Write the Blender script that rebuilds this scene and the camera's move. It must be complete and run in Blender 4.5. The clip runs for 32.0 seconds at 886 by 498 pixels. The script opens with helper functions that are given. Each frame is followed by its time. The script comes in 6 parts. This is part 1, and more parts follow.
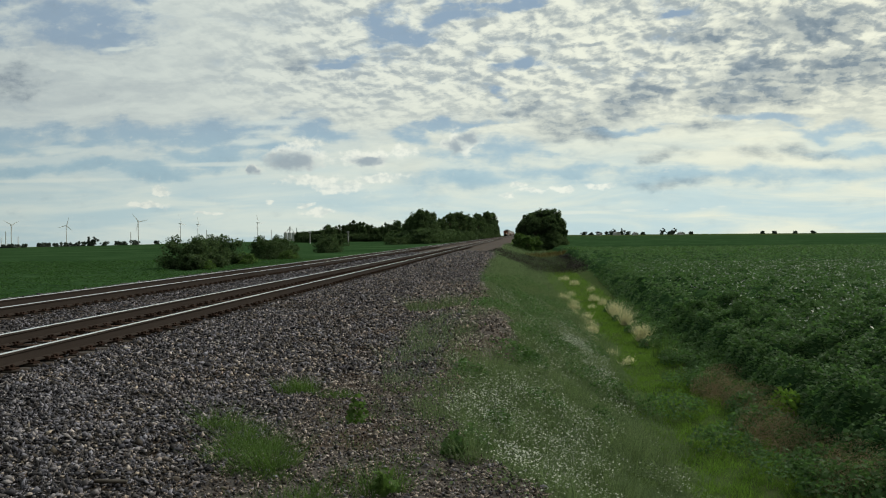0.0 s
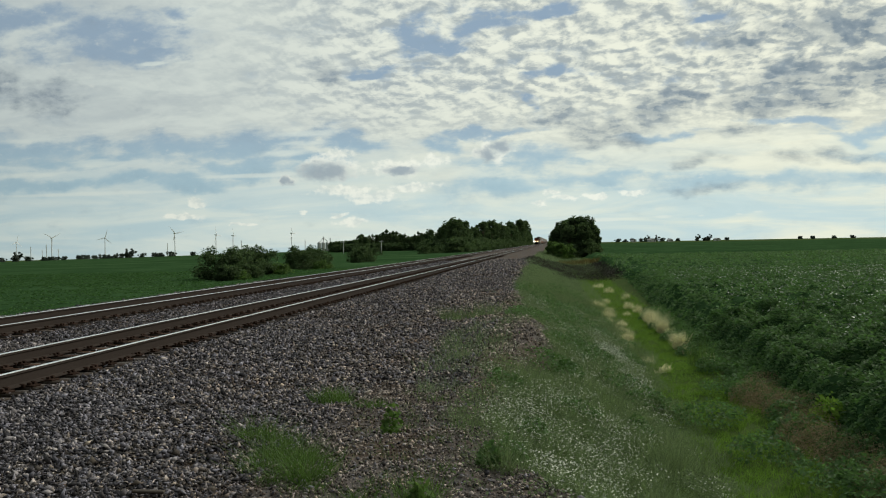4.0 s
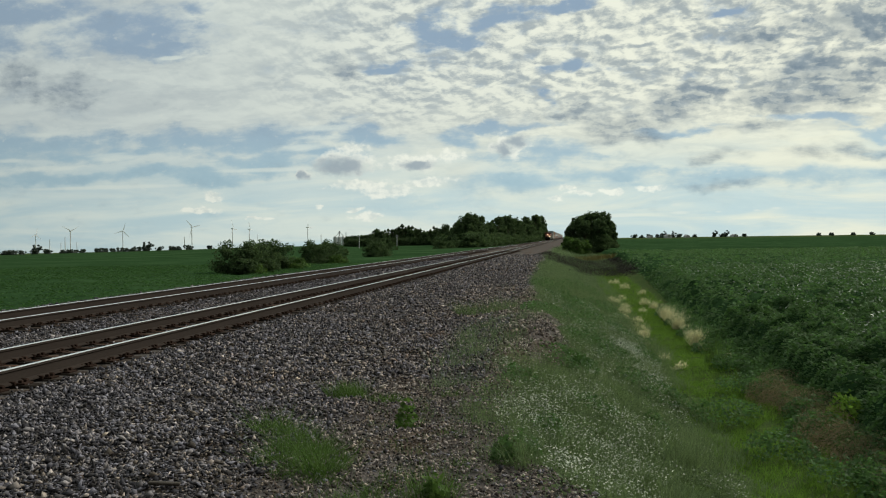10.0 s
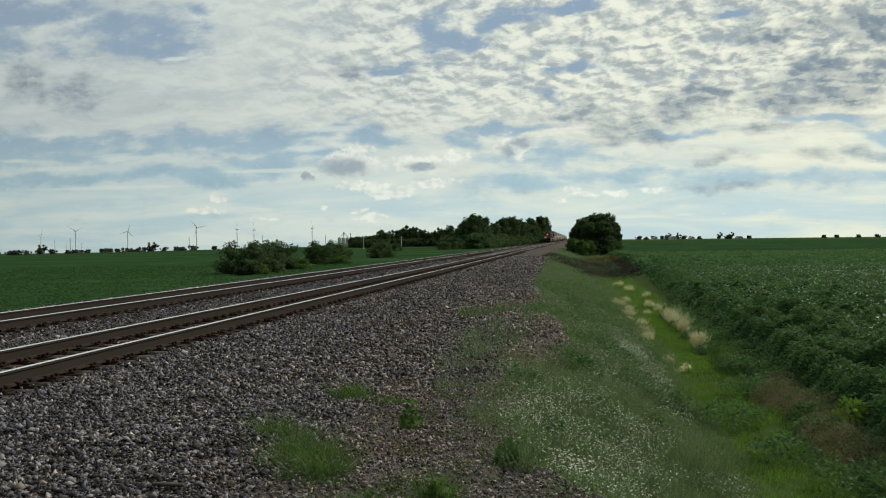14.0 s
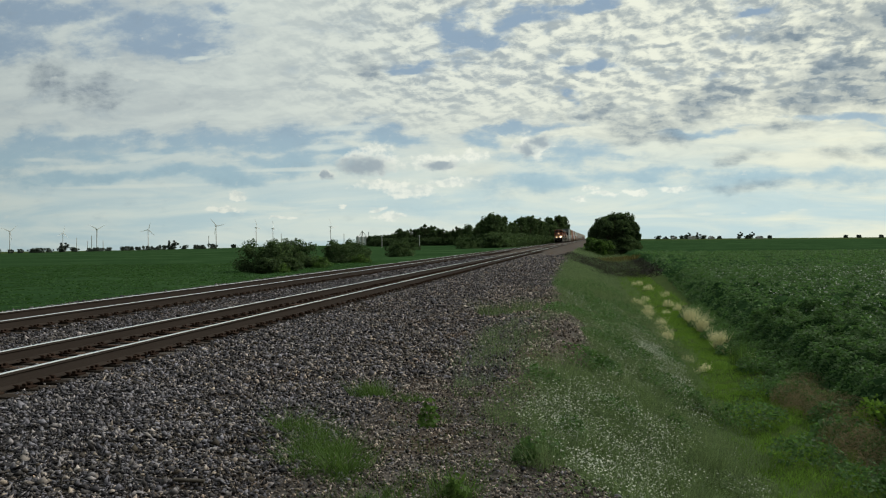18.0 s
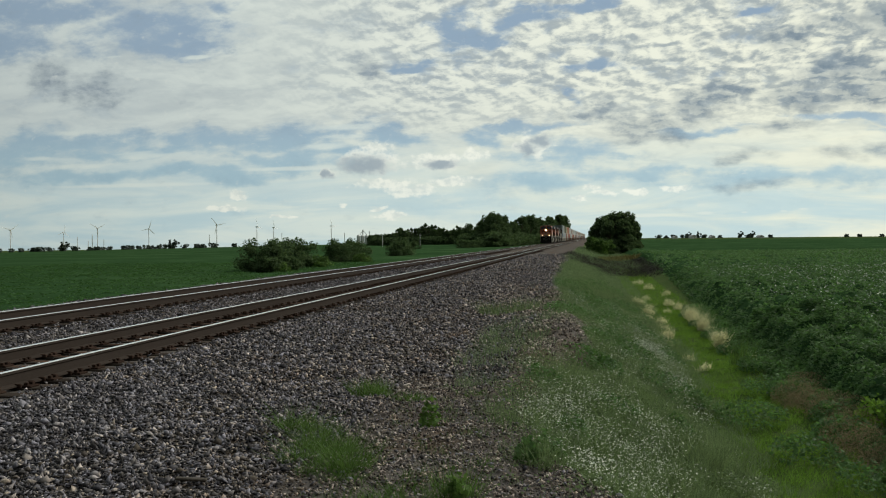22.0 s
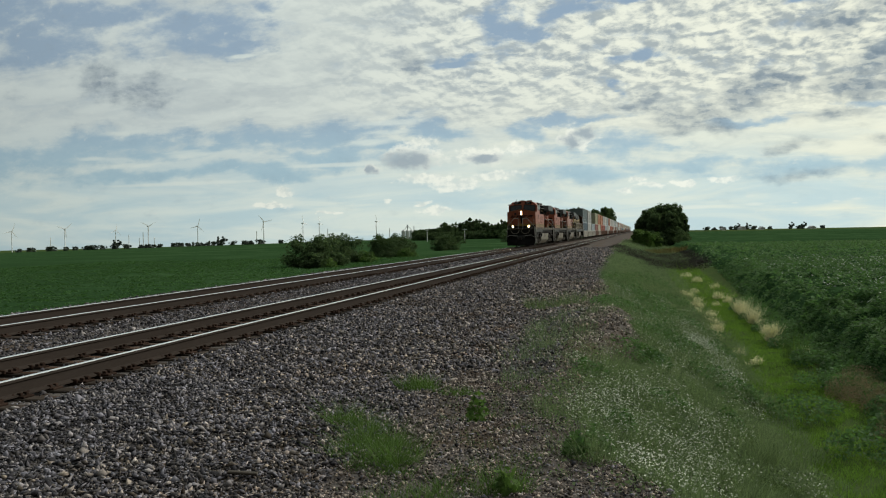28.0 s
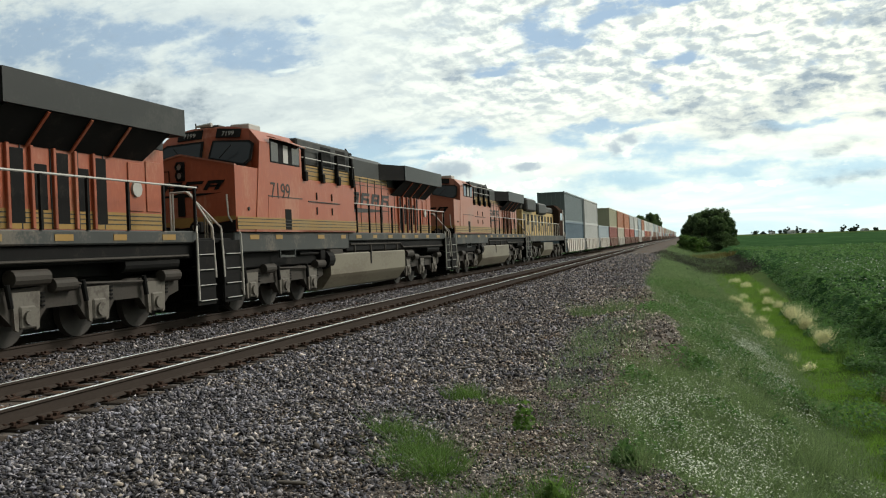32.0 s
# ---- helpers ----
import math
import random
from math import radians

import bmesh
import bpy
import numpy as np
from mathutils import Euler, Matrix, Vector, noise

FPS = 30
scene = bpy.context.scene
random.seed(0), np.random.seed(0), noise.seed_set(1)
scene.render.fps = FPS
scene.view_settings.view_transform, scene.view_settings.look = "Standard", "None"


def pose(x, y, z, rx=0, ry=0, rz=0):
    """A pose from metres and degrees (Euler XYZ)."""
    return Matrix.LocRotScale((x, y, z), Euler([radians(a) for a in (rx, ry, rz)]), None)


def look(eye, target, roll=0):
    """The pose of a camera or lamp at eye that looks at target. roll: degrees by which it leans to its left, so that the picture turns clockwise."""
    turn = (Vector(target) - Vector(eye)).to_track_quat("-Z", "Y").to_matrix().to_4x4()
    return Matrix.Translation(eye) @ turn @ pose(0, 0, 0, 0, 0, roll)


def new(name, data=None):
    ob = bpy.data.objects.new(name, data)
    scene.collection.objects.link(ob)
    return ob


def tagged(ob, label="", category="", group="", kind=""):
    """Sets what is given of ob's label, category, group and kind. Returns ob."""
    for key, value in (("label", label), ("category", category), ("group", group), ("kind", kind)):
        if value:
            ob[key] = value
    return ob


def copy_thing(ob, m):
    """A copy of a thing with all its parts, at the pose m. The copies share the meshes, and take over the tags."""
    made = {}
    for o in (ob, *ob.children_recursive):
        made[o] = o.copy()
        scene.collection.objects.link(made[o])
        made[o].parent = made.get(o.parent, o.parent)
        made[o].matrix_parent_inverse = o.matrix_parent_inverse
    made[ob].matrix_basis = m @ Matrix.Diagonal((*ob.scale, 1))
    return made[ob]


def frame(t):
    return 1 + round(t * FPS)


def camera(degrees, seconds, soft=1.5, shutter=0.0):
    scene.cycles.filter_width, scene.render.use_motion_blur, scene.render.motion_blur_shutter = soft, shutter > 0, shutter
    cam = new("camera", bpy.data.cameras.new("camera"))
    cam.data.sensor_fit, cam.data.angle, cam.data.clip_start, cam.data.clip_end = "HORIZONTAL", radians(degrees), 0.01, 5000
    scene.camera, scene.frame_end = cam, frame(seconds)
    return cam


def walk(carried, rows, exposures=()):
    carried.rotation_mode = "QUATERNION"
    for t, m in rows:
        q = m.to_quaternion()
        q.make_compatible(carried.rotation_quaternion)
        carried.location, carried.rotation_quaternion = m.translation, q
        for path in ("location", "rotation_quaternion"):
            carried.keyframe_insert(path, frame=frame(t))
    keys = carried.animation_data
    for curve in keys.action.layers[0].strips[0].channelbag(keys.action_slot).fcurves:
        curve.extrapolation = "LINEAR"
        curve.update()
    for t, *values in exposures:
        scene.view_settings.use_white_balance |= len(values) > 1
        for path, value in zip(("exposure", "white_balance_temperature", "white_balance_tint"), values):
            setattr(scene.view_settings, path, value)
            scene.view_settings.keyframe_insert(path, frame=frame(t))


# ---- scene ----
FOV = 54.57
EYE = 1.595
# seconds, sway in metres, yaw, pitch, roll
PATH = [
    (0, -0.001, -0.014, -0.005, 5.10, -0.92, 0.67), (0.5, -0.012, -0.010, -0.003, 5.14, -1.09, 0.68),
    (1, -0.007, -0.015, -0.002, 4.67, -0.76, 0.87), (1.5, 0.000, -0.032, 0.002, 4.60, -0.67, 1.26),
    (2, -0.001, -0.034, 0.003, 5.24, -0.65, 1.24), (2.5, -0.007, -0.017, -0.004, 5.58, -0.80, 1.38),
    (3, -0.003, -0.007, -0.005, 5.81, -0.69, 1.60), (3.5, 0.002, -0.011, 0.004, 6.39, -0.39, 1.45),
    (4, -0.007, 0.016, -0.004, 7.29, -0.31, 1.25), (4.5, -0.003, 0.006, -0.003, 8.01, -0.29, 1.26),
    (6.5, 0.008, 0.008, -0.004, 7.87, -0.44, 1.76), (7, 0.005, 0.006, -0.000, 8.15, -0.55, 1.46),
    (7.5, 0.004, 0.004, -0.002, 8.27, -0.54, 1.54), (8, 0.002, 0.017, -0.001, 8.12, -0.31, 1.55),
    (8.5, -0.001, 0.003, -0.000, 8.16, -0.42, 1.26), (9, 0.000, 0.000, 0.000, 8.39, -0.75, 1.19),
    (9.5, -0.008, 0.022, -0.001, 8.41, -0.71, 1.06), (10, -0.006, 0.024, -0.005, 8.33, -0.63, 0.96),
    (10.5, -0.008, 0.022, -0.001, 8.14, -0.61, 1.12), (11, -0.001, 0.030, -0.001, 8.10, -0.58, 1.49),
    (11.5, 0.002, 0.028, 0.001, 8.17, -0.45, 1.51), (12, -0.003, 0.041, -0.001, 8.33, -0.55, 1.31),
    (12.5, -0.000, 0.015, 0.002, 8.56, -0.64, 1.04), (13, -0.013, 0.028, 0.000, 8.56, -0.58, 0.86),
    (13.5, -0.007, 0.032, -0.003, 8.71, -0.64, 0.95), (14, -0.006, 0.026, 0.001, 8.62, -0.55, 0.82),
    (14.5, -0.005, 0.020, -0.001, 8.51, -0.62, 0.64), (16.5, -0.004, 0.008, 0.001, 9.16, -0.48, 0.99),
    (17, -0.013, 0.013, 0.002, 9.66, -0.69, 0.72), (17.5, -0.015, 0.016, -0.000, 9.72, -0.64, 0.54),
    (18, -0.011, 0.014, 0.000, 9.83, -0.60, 0.65), (18.5, -0.010, 0.008, 0.002, 9.85, -0.70, 0.84),
    (19, -0.016, 0.012, 0.002, 9.90, -0.73, 0.89), (19.5, -0.011, 0.015, 0.004, 10.02, -0.79, 0.87),
    (20, -0.016, 0.028, -0.002, 10.07, -0.83, 0.89), (20.5, -0.014, 0.015, 0.001, 10.10, -0.65, 0.90),
    (21, -0.010, -0.002, 0.004, 10.08, -0.57, 0.83), (21.5, -0.016, 0.004, 0.004, 9.76, -0.58, 0.81),
    (22, -0.019, 0.003, 0.002, 9.87, -0.66, 0.64), (22.5, -0.023, 0.021, 0.003, 10.38, -0.69, 0.82),
    (23, -0.021, 0.008, -0.000, 10.76, -0.83, 1.25), (23.5, -0.013, 0.003, 0.003, 10.76, -1.12, 1.25),
    (24, -0.015, 0.021, -0.001, 10.60, -1.52, 1.23), (24.5, -0.015, 0.025, -0.002, 10.14, -1.48, 1.30),
    (25, -0.016, 0.032, 0.002, 10.26, -1.12, 1.26), (25.5, -0.020, 0.040, -0.005, 10.36, -1.32, 1.39),
    (27.5, -0.028, 0.022, 0.000, 12.30, -1.05, 1.45), (28, -0.030, 0.010, 0.003, 12.84, -0.98, 1.24),
    (28.5, -0.030, 0.008, 0.005, 13.21, -0.71, 1.05), (29, -0.025, 0.003, 0.005, 13.57, -0.52, 1.04),
    (29.5, -0.028, -0.006, 0.004, 14.05, -0.37, 0.91), (30, -0.029, -0.014, 0.006, 14.73, -0.25, 0.90),
    (30.5, -0.035, -0.013, 0.007, 15.14, -0.31, 0.97), (31, -0.030, -0.007, 0.002, 15.45, -0.39, 1.33),
    (31.5, -0.025, -0.014, 0.006, 15.62, -0.37, 1.77), (32, -0.024, -0.011, 0.005, 15.76, -0.28, 2.20),
]
cam = camera(FOV, 32.0, soft=1.1)
EXPOSURE = [(0.0, 0.05), (24.0, 0.05), (28.0, 0.08), (30.5, 0.10), (31.0, 0.2), (31.3, 0.32), (31.6, 0.45), (32.0, 0.60)]
walk(cam, [(t, pose(x, y, EYE + z, 90 + b, c, a)) for t, x, y, z, a, b, c in PATH], EXPOSURE)

# ---- light ----
SUN_AZ, SUN_EL = 52.0, 36.0          # degrees to the right of straight ahead, and up


class Nodes:
    """A small hand for building node trees."""

    def __init__(self, tree):
        self.tree = tree
        tree.nodes.clear()

    def add(self, kind):
        return self.tree.nodes.new(kind)

    def put(self, socket, value):
        if isinstance(value, bpy.types.NodeSocket):
            self.tree.links.new(value, socket)
        else:
            socket.default_value = value

    def math(self, op, a, b=0.0, c=0.0):
        n = self.add("ShaderNodeMath")
        n.operation = op
        for s, v in zip(n.inputs, (a, b, c)):
            self.put(s, v)
        return n.outputs[0]

    def noise(self, vector, scale, detail=4.0, rough=0.55, distort=0.0):
        n = self.add("ShaderNodeTexNoise")
        self.put(n.inputs["Vector"], vector)
        n.inputs["Scale"].default_value, n.inputs["Detail"].default_value = scale, detail
        n.inputs["Roughness"].default_value, n.inputs["Distortion"].default_value = rough, distort
        return n.outputs["Fac"]

    def span(self, value, a, b, lo=0.0, hi=1.0):
        n = self.add("ShaderNodeMapRange")
        n.interpolation_type = "SMOOTHSTEP"
        for s, v in zip(n.inputs, (value, a, b, lo, hi)):
            self.put(s, v)
        return n.outputs[0]

    def mix(self, f, a, b, mode="MIX"):
        n = self.add("ShaderNodeMix")
        n.data_type, n.blend_type = "RGBA", mode
        for s, v in ((n.inputs[0], f), (n.inputs[6], a), (n.inputs[7], b)):
            self.put(s, v if isinstance(v, (float, int, bpy.types.NodeSocket)) else (*v[:3], 1))
        return n.outputs[2]

    def scaled(self, vector, x, y, z):
        n = self.add("ShaderNodeMapping")
        self.put(n.inputs[0], vector)
        n.inputs[3].default_value = (x, y, z)
        return n.outputs[0]


def way(yaw, up):
    """A direction from degrees to the left of straight ahead and degrees up."""
    a, b = radians(yaw), radians(up)
    return Vector((-math.sin(a) * math.cos(b), math.cos(a) * math.cos(b), math.sin(b)))


# clouds that stand out: right and up of straight ahead as slopes, and their half widths and heights
HEAVY = [
    (0.278, 0.176, 0.064, 0.0149), (0.216, 0.152, 0.037, 0.0126), (0.226, 0.22, 0.025, 0.01), (0.323, 0.231, 0.043, 0.0148), (0.273, 0.236, 0.027, 0.0049),
    (0.065, 0.131, 0.033, 0.0128), (0.092, 0.119, 0.024, 0.0076), (0.126, 0.149, 0.021, 0.0114), (0.051, 0.116, 0.019, 0.0064), (0.168, 0.091, 0.018, 0.007),
    (0.272, 0.086, 0.017, 0.0068), (0.321, 0.094, 0.023, 0.0068), (0.168, 0.056, 0.028, 0.0045), (0.209, 0.117, 0.02, 0.0056), (-0.68, 0.212, 0.036, 0.0185),
    (-0.628, 0.195, 0.027, 0.017), (-0.276, 0.207, 0.018, 0.0074), (0.143, 0.166, 0.018, 0.0063), (0.004, 0.147, 0.026, 0.0052), (0.293, 0.153, 0.035, 0.0087),
    (0.374, 0.18, 0.051, 0.0183),
]
GAPS_LEFT = [
    (-0.678, 0.296, 0.085, 0.0142), (-0.545, 0.263, 0.081, 0.0237), (-0.501, 0.234, 0.049, 0.0111), (-0.437, 0.287, 0.025, 0.0068), (-0.757, 0.273, 0.071, 0.0287),
    (-0.869, 0.308, 0.113, 0.0364), (-0.412, 0.128, 0.128, 0.0124), (-0.667, 0.127, 0.107, 0.0142), (-0.546, 0.113, 0.104, 0.007), (-0.299, 0.111, 0.049, 0.0081),
    (-0.363, 0.101, 0.064, 0.0123), (-0.465, 0.084, 0.116, 0.0084), (-0.622, 0.083, 0.121, 0.0071), (-0.81, 0.109, 0.127, 0.0189), (-0.243, 0.125, 0.041, 0.0054),
]
GAPS_RIGHT = [
    (-0.157, 0.241, 0.024, 0.0198), (-0.132, 0.236, 0.02, 0.0092), (-0.207, 0.208, 0.023, 0.006), (-0.075, 0.255, 0.039, 0.0091), (-0.023, 0.265, 0.058, 0.0065),
    (0.181, 0.254, 0.016, 0.0037), (0.002, 0.189, 0.027, 0.0077), (-0.018, 0.167, 0.009, 0.0039), (-0.081, 0.13, 0.052, 0.0059), (-0.126, 0.121, 0.027, 0.0106),
    (-0.026, 0.097, 0.064, 0.0118), (0.257, 0.128, 0.047, 0.005), (0.238, 0.062, 0.152, 0.0088), (-0.069, 0.062, 0.052, 0.0105), (0.111, 0.122, 0.037, 0.0044),
    (0.339, 0.117, 0.052, 0.005), (0.072, 0.073, 0.075, 0.0077), (0.391, 0.094, 0.057, 0.0073),
]
PUFFS = [
    (-0.26, 0.096, 0.04, 0.0175), (-0.254, 0.109, 0.022, 0.0095), (-0.316, 0.082, 0.01, 0.0068), (-0.179, 0.092, 0.04, 0.0107), (-0.21, 0.059, 0.038, 0.0094),
    (-0.244, 0.067, 0.041, 0.0067), (-0.065, 0.108, 0.022, 0.0157), (-0.135, 0.098, 0.015, 0.0093), (-0.429, 0.057, 0.016, 0.0062), (-0.45, 0.041, 0.026, 0.0042),
    (-0.297, 0.042, 0.007, 0.0034), (-0.235, 0.029, 0.021, 0.0047), (-0.252, 0.038, 0.01, 0.004), (-0.372, 0.029, 0.02, 0.0028), (-0.001, 0.057, 0.01, 0.0046),
    (0.014, 0.051, 0.017, 0.0039), (-0.014, 0.047, 0.01, 0.0033), (0.095, 0.054, 0.017, 0.0045), (0.051, 0.053, 0.015, 0.0039), (-0.162, 0.068, 0.027, 0.0053),
]
WISPS = [
    (-0.659, 0.14, 0.061, 0.0064), (-0.561, 0.109, 0.057, 0.0071), (-0.316, 0.114, 0.038, 0.0054), (-0.292, 0.125, 0.042, 0.004), (-0.577, 0.072, 0.17, 0.0036),
    (-0.645, 0.098, 0.061, 0.005), (-0.37, 0.088, 0.071, 0.0034), (0.063, 0.024, 0.018, 0.0033), (0.126, 0.026, 0.014, 0.0025), (0.167, 0.026, 0.006, 0.0019),
    (0.208, 0.027, 0.006, 0.0019), (0.229, 0.029, 0.008, 0.0019), (-0.483, 0.229, 0.022, 0.0035), (-0.595, 0.235, 0.023, 0.0029), (-0.298, 0.136, 0.056, 0.0054),
    (-0.699, 0.109, 0.031, 0.0043),
]
CORES = [
    (-0.268, 0.09, 0.032, 0.0122), (-0.316, 0.081, 0.008, 0.0062), (-0.073, 0.102, 0.011, 0.0105), (-0.059, 0.113, 0.014, 0.0078), (-0.177, 0.088, 0.02, 0.0053),
]


def build_world():
    world = bpy.data.worlds.new("sky")
    world.use_nodes = True
    scene.world = world
    n = Nodes(world.node_tree)
    sky = n.add("ShaderNodeTexSky")
    sky.sky_type, sky.sun_disc = "NISHITA", False
    sky.sun_elevation, sky.sun_rotation = radians(SUN_EL), radians(SUN_AZ)
    sky.air_density, sky.dust_density = 1.0, 1.5
    d = n.add("ShaderNodeTexCoord").outputs["Generated"]
    xyz = n.add("ShaderNodeSeparateXYZ")
    n.put(xyz.inputs[0], d)
    x, y, z = xyz.outputs
    up = n.math("MAXIMUM", z, 0.0)
    # the cloud deck: a sheet overhead, seen ever flatter towards the horizon
    k = n.math("ADD", up, 0.26)
    flat = n.add("ShaderNodeCombineXYZ")
    n.put(flat.inputs[0], n.math("DIVIDE", x, k))
    n.put(flat.inputs[1], n.math("DIVIDE", y, k))
    deck = flat.outputs[0]
    big = n.noise(deck, 1.7, 3, 0.5, 0.4)
    mid = n.noise(n.scaled(deck, 0.8, 1.3, 1), 6.0, 4, 0.6, 0.5)
    lower = n.add("ShaderNodeVectorMath")
    lower.operation = "ADD"
    n.put(lower.inputs[0], deck)
    lower.inputs[1].default_value = (-0.008, 0.020, 0)
    cell = n.noise(n.scaled(deck, 1.0, 0.85, 1), 17.5, 8, 0.58, 0.25)
    fine = n.noise(n.scaled(deck, 0.9, 1.0, 1), 58.0, 5, 0.62, 0.3)
    cell_below = n.noise(n.scaled(lower.outputs[0], 1.0, 0.85, 1), 17.5, 4, 0.55, 0.25)
    relief = n.math("MULTIPLY", n.math("SUBTRACT", cell_below, cell), 1.9)
    # slopes right and up of straight ahead, bent so that no outline stays round
    ahead = n.math("MAXIMUM", y, 0.05)
    place = n.add("ShaderNodeCombineXYZ")
    n.put(place.inputs[0], n.math("DIVIDE", x, ahead))
    n.put(place.inputs[1], n.math("DIVIDE", z, ahead))
    spot = place.outputs[0]
    lump = n.noise(n.scaled(spot, 1, 1.3, 1), 70.0, 5, 0.6)
    wide = n.noise(n.scaled(spot, 1, 2.0, 1), 24.0, 8, 0.62)
    wisp = n.noise(n.scaled(spot, 5.5, 38, 1), 1.0, 5, 0.55, 0.6)

    def bent(amount, scale):
        q = n.add("ShaderNodeTexNoise")
        n.put(q.inputs["Vector"], n.scaled(spot, 1, 1.6, 1))
        q.inputs["Scale"].default_value, q.inputs["Detail"].default_value = scale, 4.0
        c = n.add("ShaderNodeVectorMath")
        c.operation = "MULTIPLY_ADD"
        n.put(c.inputs[0], q.outputs["Color"])
        c.inputs[1].default_value = (amount, amount * 0.5, 0)
        n.put(c.inputs[2], spot)
        v = n.add("ShaderNodeVectorMath")
        v.operation = "SUBTRACT"
        n.put(v.inputs[0], c.outputs[0])
        v.inputs[1].default_value = (amount * 0.5, amount * 0.25, 0)
        return v.outputs[0]

    def blobs(rows, at, outer=1.5, inner=0.1):
        """How deep a direction lies in any of the rows' clouds: 0 outside to 1 at a middle."""
        total = None
        for cx, cy, a, b in rows:
            g = n.add("ShaderNodeTexGradient")
            g.gradient_type = "SPHERICAL"
            n.put(g.inputs[0], at)
            g.texture_mapping.scale = (1 / (a * outer), 1 / (b * outer), 1)
            g.texture_mapping.translation = (-cx / (a * outer), -cy / (b * outer), 0)
            total = g.outputs[1] if total is None else n.math("MAXIMUM", total, g.outputs[1])
        return n.span(total, 0.0, 1.0 - inner / outer)

    def frayed(depth, by, how, a, b):
        return n.span(n.math("ADD", depth, n.math("MULTIPLY", n.math("SUBTRACT", by, 0.5), how)), a, b)

    loose, close = bent(0.11, 13.0), bent(0.030, 48.0)
    heavy = frayed(blobs(HEAVY, loose, 2.4), wide, 1.9, 0.02, 1.15)
    gaps = frayed(blobs(GAPS_LEFT + GAPS_RIGHT, loose, 2.5), wide, 1.5, 0.10, 1.25)
    puffs = frayed(blobs(PUFFS, close), lump, 1.7, 0.14, 0.80)
    wisps = frayed(blobs(WISPS, spot), wisp, 2.0, 0.25, 1.05)
    cores = frayed(blobs(CORES, close, 1.7), lump, 1.2, 0.10, 0.95)
    side = n.span(n.math("DIVIDE", x, n.math("MAXIMUM", n.math("ABSOLUTE", y), 0.05)), -0.7, 0.45)
    rough = n.math("MULTIPLY", n.span(up, 0.09, 0.19), n.span(side, 0.12, 0.44, 0.14, 1.0))
    cover = n.math("ADD", n.math("MULTIPLY", n.math("SUBTRACT", big, 0.5), 0.9), n.math("MULTIPLY", n.math("SUBTRACT", mid, 0.5), 1.0))
    cover = n.math("ADD", cover, n.math("MULTIPLY", n.math("SUBTRACT", cell, 0.5), n.math("ADD", n.math("MULTIPLY", rough, 1.6), 0.25)))
    cover = n.math("SUBTRACT", n.math("ADD", cover, n.math("MULTIPLY", side, 0.10)), n.math("MULTIPLY", gaps, 0.82))
    cloud = n.span(cover, -0.72, 0.02)
    # light comes through from ahead and the right; the sky behind is dimmer
    toward = n.math("ADD", n.math("ADD", n.math("MULTIPLY", x, 0.36), n.math("MULTIPLY", y, 0.68)), n.math("MULTIPLY", z, 0.55))
    bright = n.span(toward, -0.55, 0.9, 0.10, 1.0)
    white = n.mix(side, (0.64, 0.695, 0.685), (0.89, 0.87, 0.71))
    dull = n.mix(side, (0.37, 0.425, 0.475), (0.255, 0.310, 0.360))
    billow = n.math("ADD", n.math("ADD", cell, relief), n.math("MULTIPLY", n.math("SUBTRACT", mid, 0.5), 0.45))
    billow = n.span(n.math("ADD", billow, n.math("MULTIPLY", n.math("SUBTRACT", fine, 0.5), 0.30)), 0.24, 0.72)
    soft_grey = n.mix(n.span(big, 0.40, 0.66), n.mix(0.18, white, dull), n.mix(0.42, white, dull))
    lit = n.mix(billow, n.mix(0.80, white, dull), n.mix(0.25, white, (0.96, 0.95, 0.84)))
    white = n.mix(rough, n.mix(n.span(mid, 0.35, 0.65), soft_grey, white), lit)
    blue = n.mix(n.span(up, 0.05, 0.17), (0.34, 0.48, 0.57), n.mix(side, (0.285, 0.365, 0.455), (0.185, 0.255, 0.345)))
    blue = n.mix(0.02, blue, sky.outputs[0])
    seen = n.mix(cloud, blue, white)
    hazy = n.mix(n.span(wisp, 0.36, 0.68), (0.53, 0.675, 0.715), n.mix(side, (0.72, 0.80, 0.76), (0.84, 0.84, 0.70)))
    hazy = n.mix(n.math("MULTIPLY", gaps, 0.85), hazy, (0.335, 0.485, 0.575))
    seen = n.mix(n.span(up, 0.02, 0.14, 0.90, 0.0), seen, hazy)
    seen = n.mix(n.math("MULTIPLY", wisps, 0.70), seen, (0.74, 0.79, 0.74))
    seen = n.mix(n.math("MULTIPLY", n.math("MULTIPLY", heavy, n.span(up, 0.07, 0.15, 0.55, 1.0)), n.span(billow, 0.2, 0.8, 0.98, 0.72)), seen, n.mix(n.span(lump, 0.3, 0.7), n.mix(0.55, dull, (0.12, 0.175, 0.24)), n.mix(0.12, dull, white)))
    puff_tone = n.mix(n.span(lump, 0.34, 0.60), (0.70, 0.74, 0.70), (0.95, 0.94, 0.84))
    seen = n.mix(n.math("MULTIPLY", puffs, 0.80), seen, puff_tone)
    seen = n.mix(n.math("MULTIPLY", cores, 0.86), seen, (0.315, 0.380, 0.440))
    tone = n.add("ShaderNodeCombineColor")
    for s, k in zip(tone.inputs[:3], (0.965, 1.0, 0.985)):
        n.put(s, n.math("MULTIPLY", bright, k))
    seen = n.mix(1.0, seen, tone.outputs[0], "MULTIPLY")
    bg = n.add("ShaderNodeBackground")
    n.put(bg.inputs[0], seen)
    bg.inputs[1].default_value = 1.0
    out = n.add("ShaderNodeOutputWorld")
    n.put(out.inputs[0], bg.outputs[0])


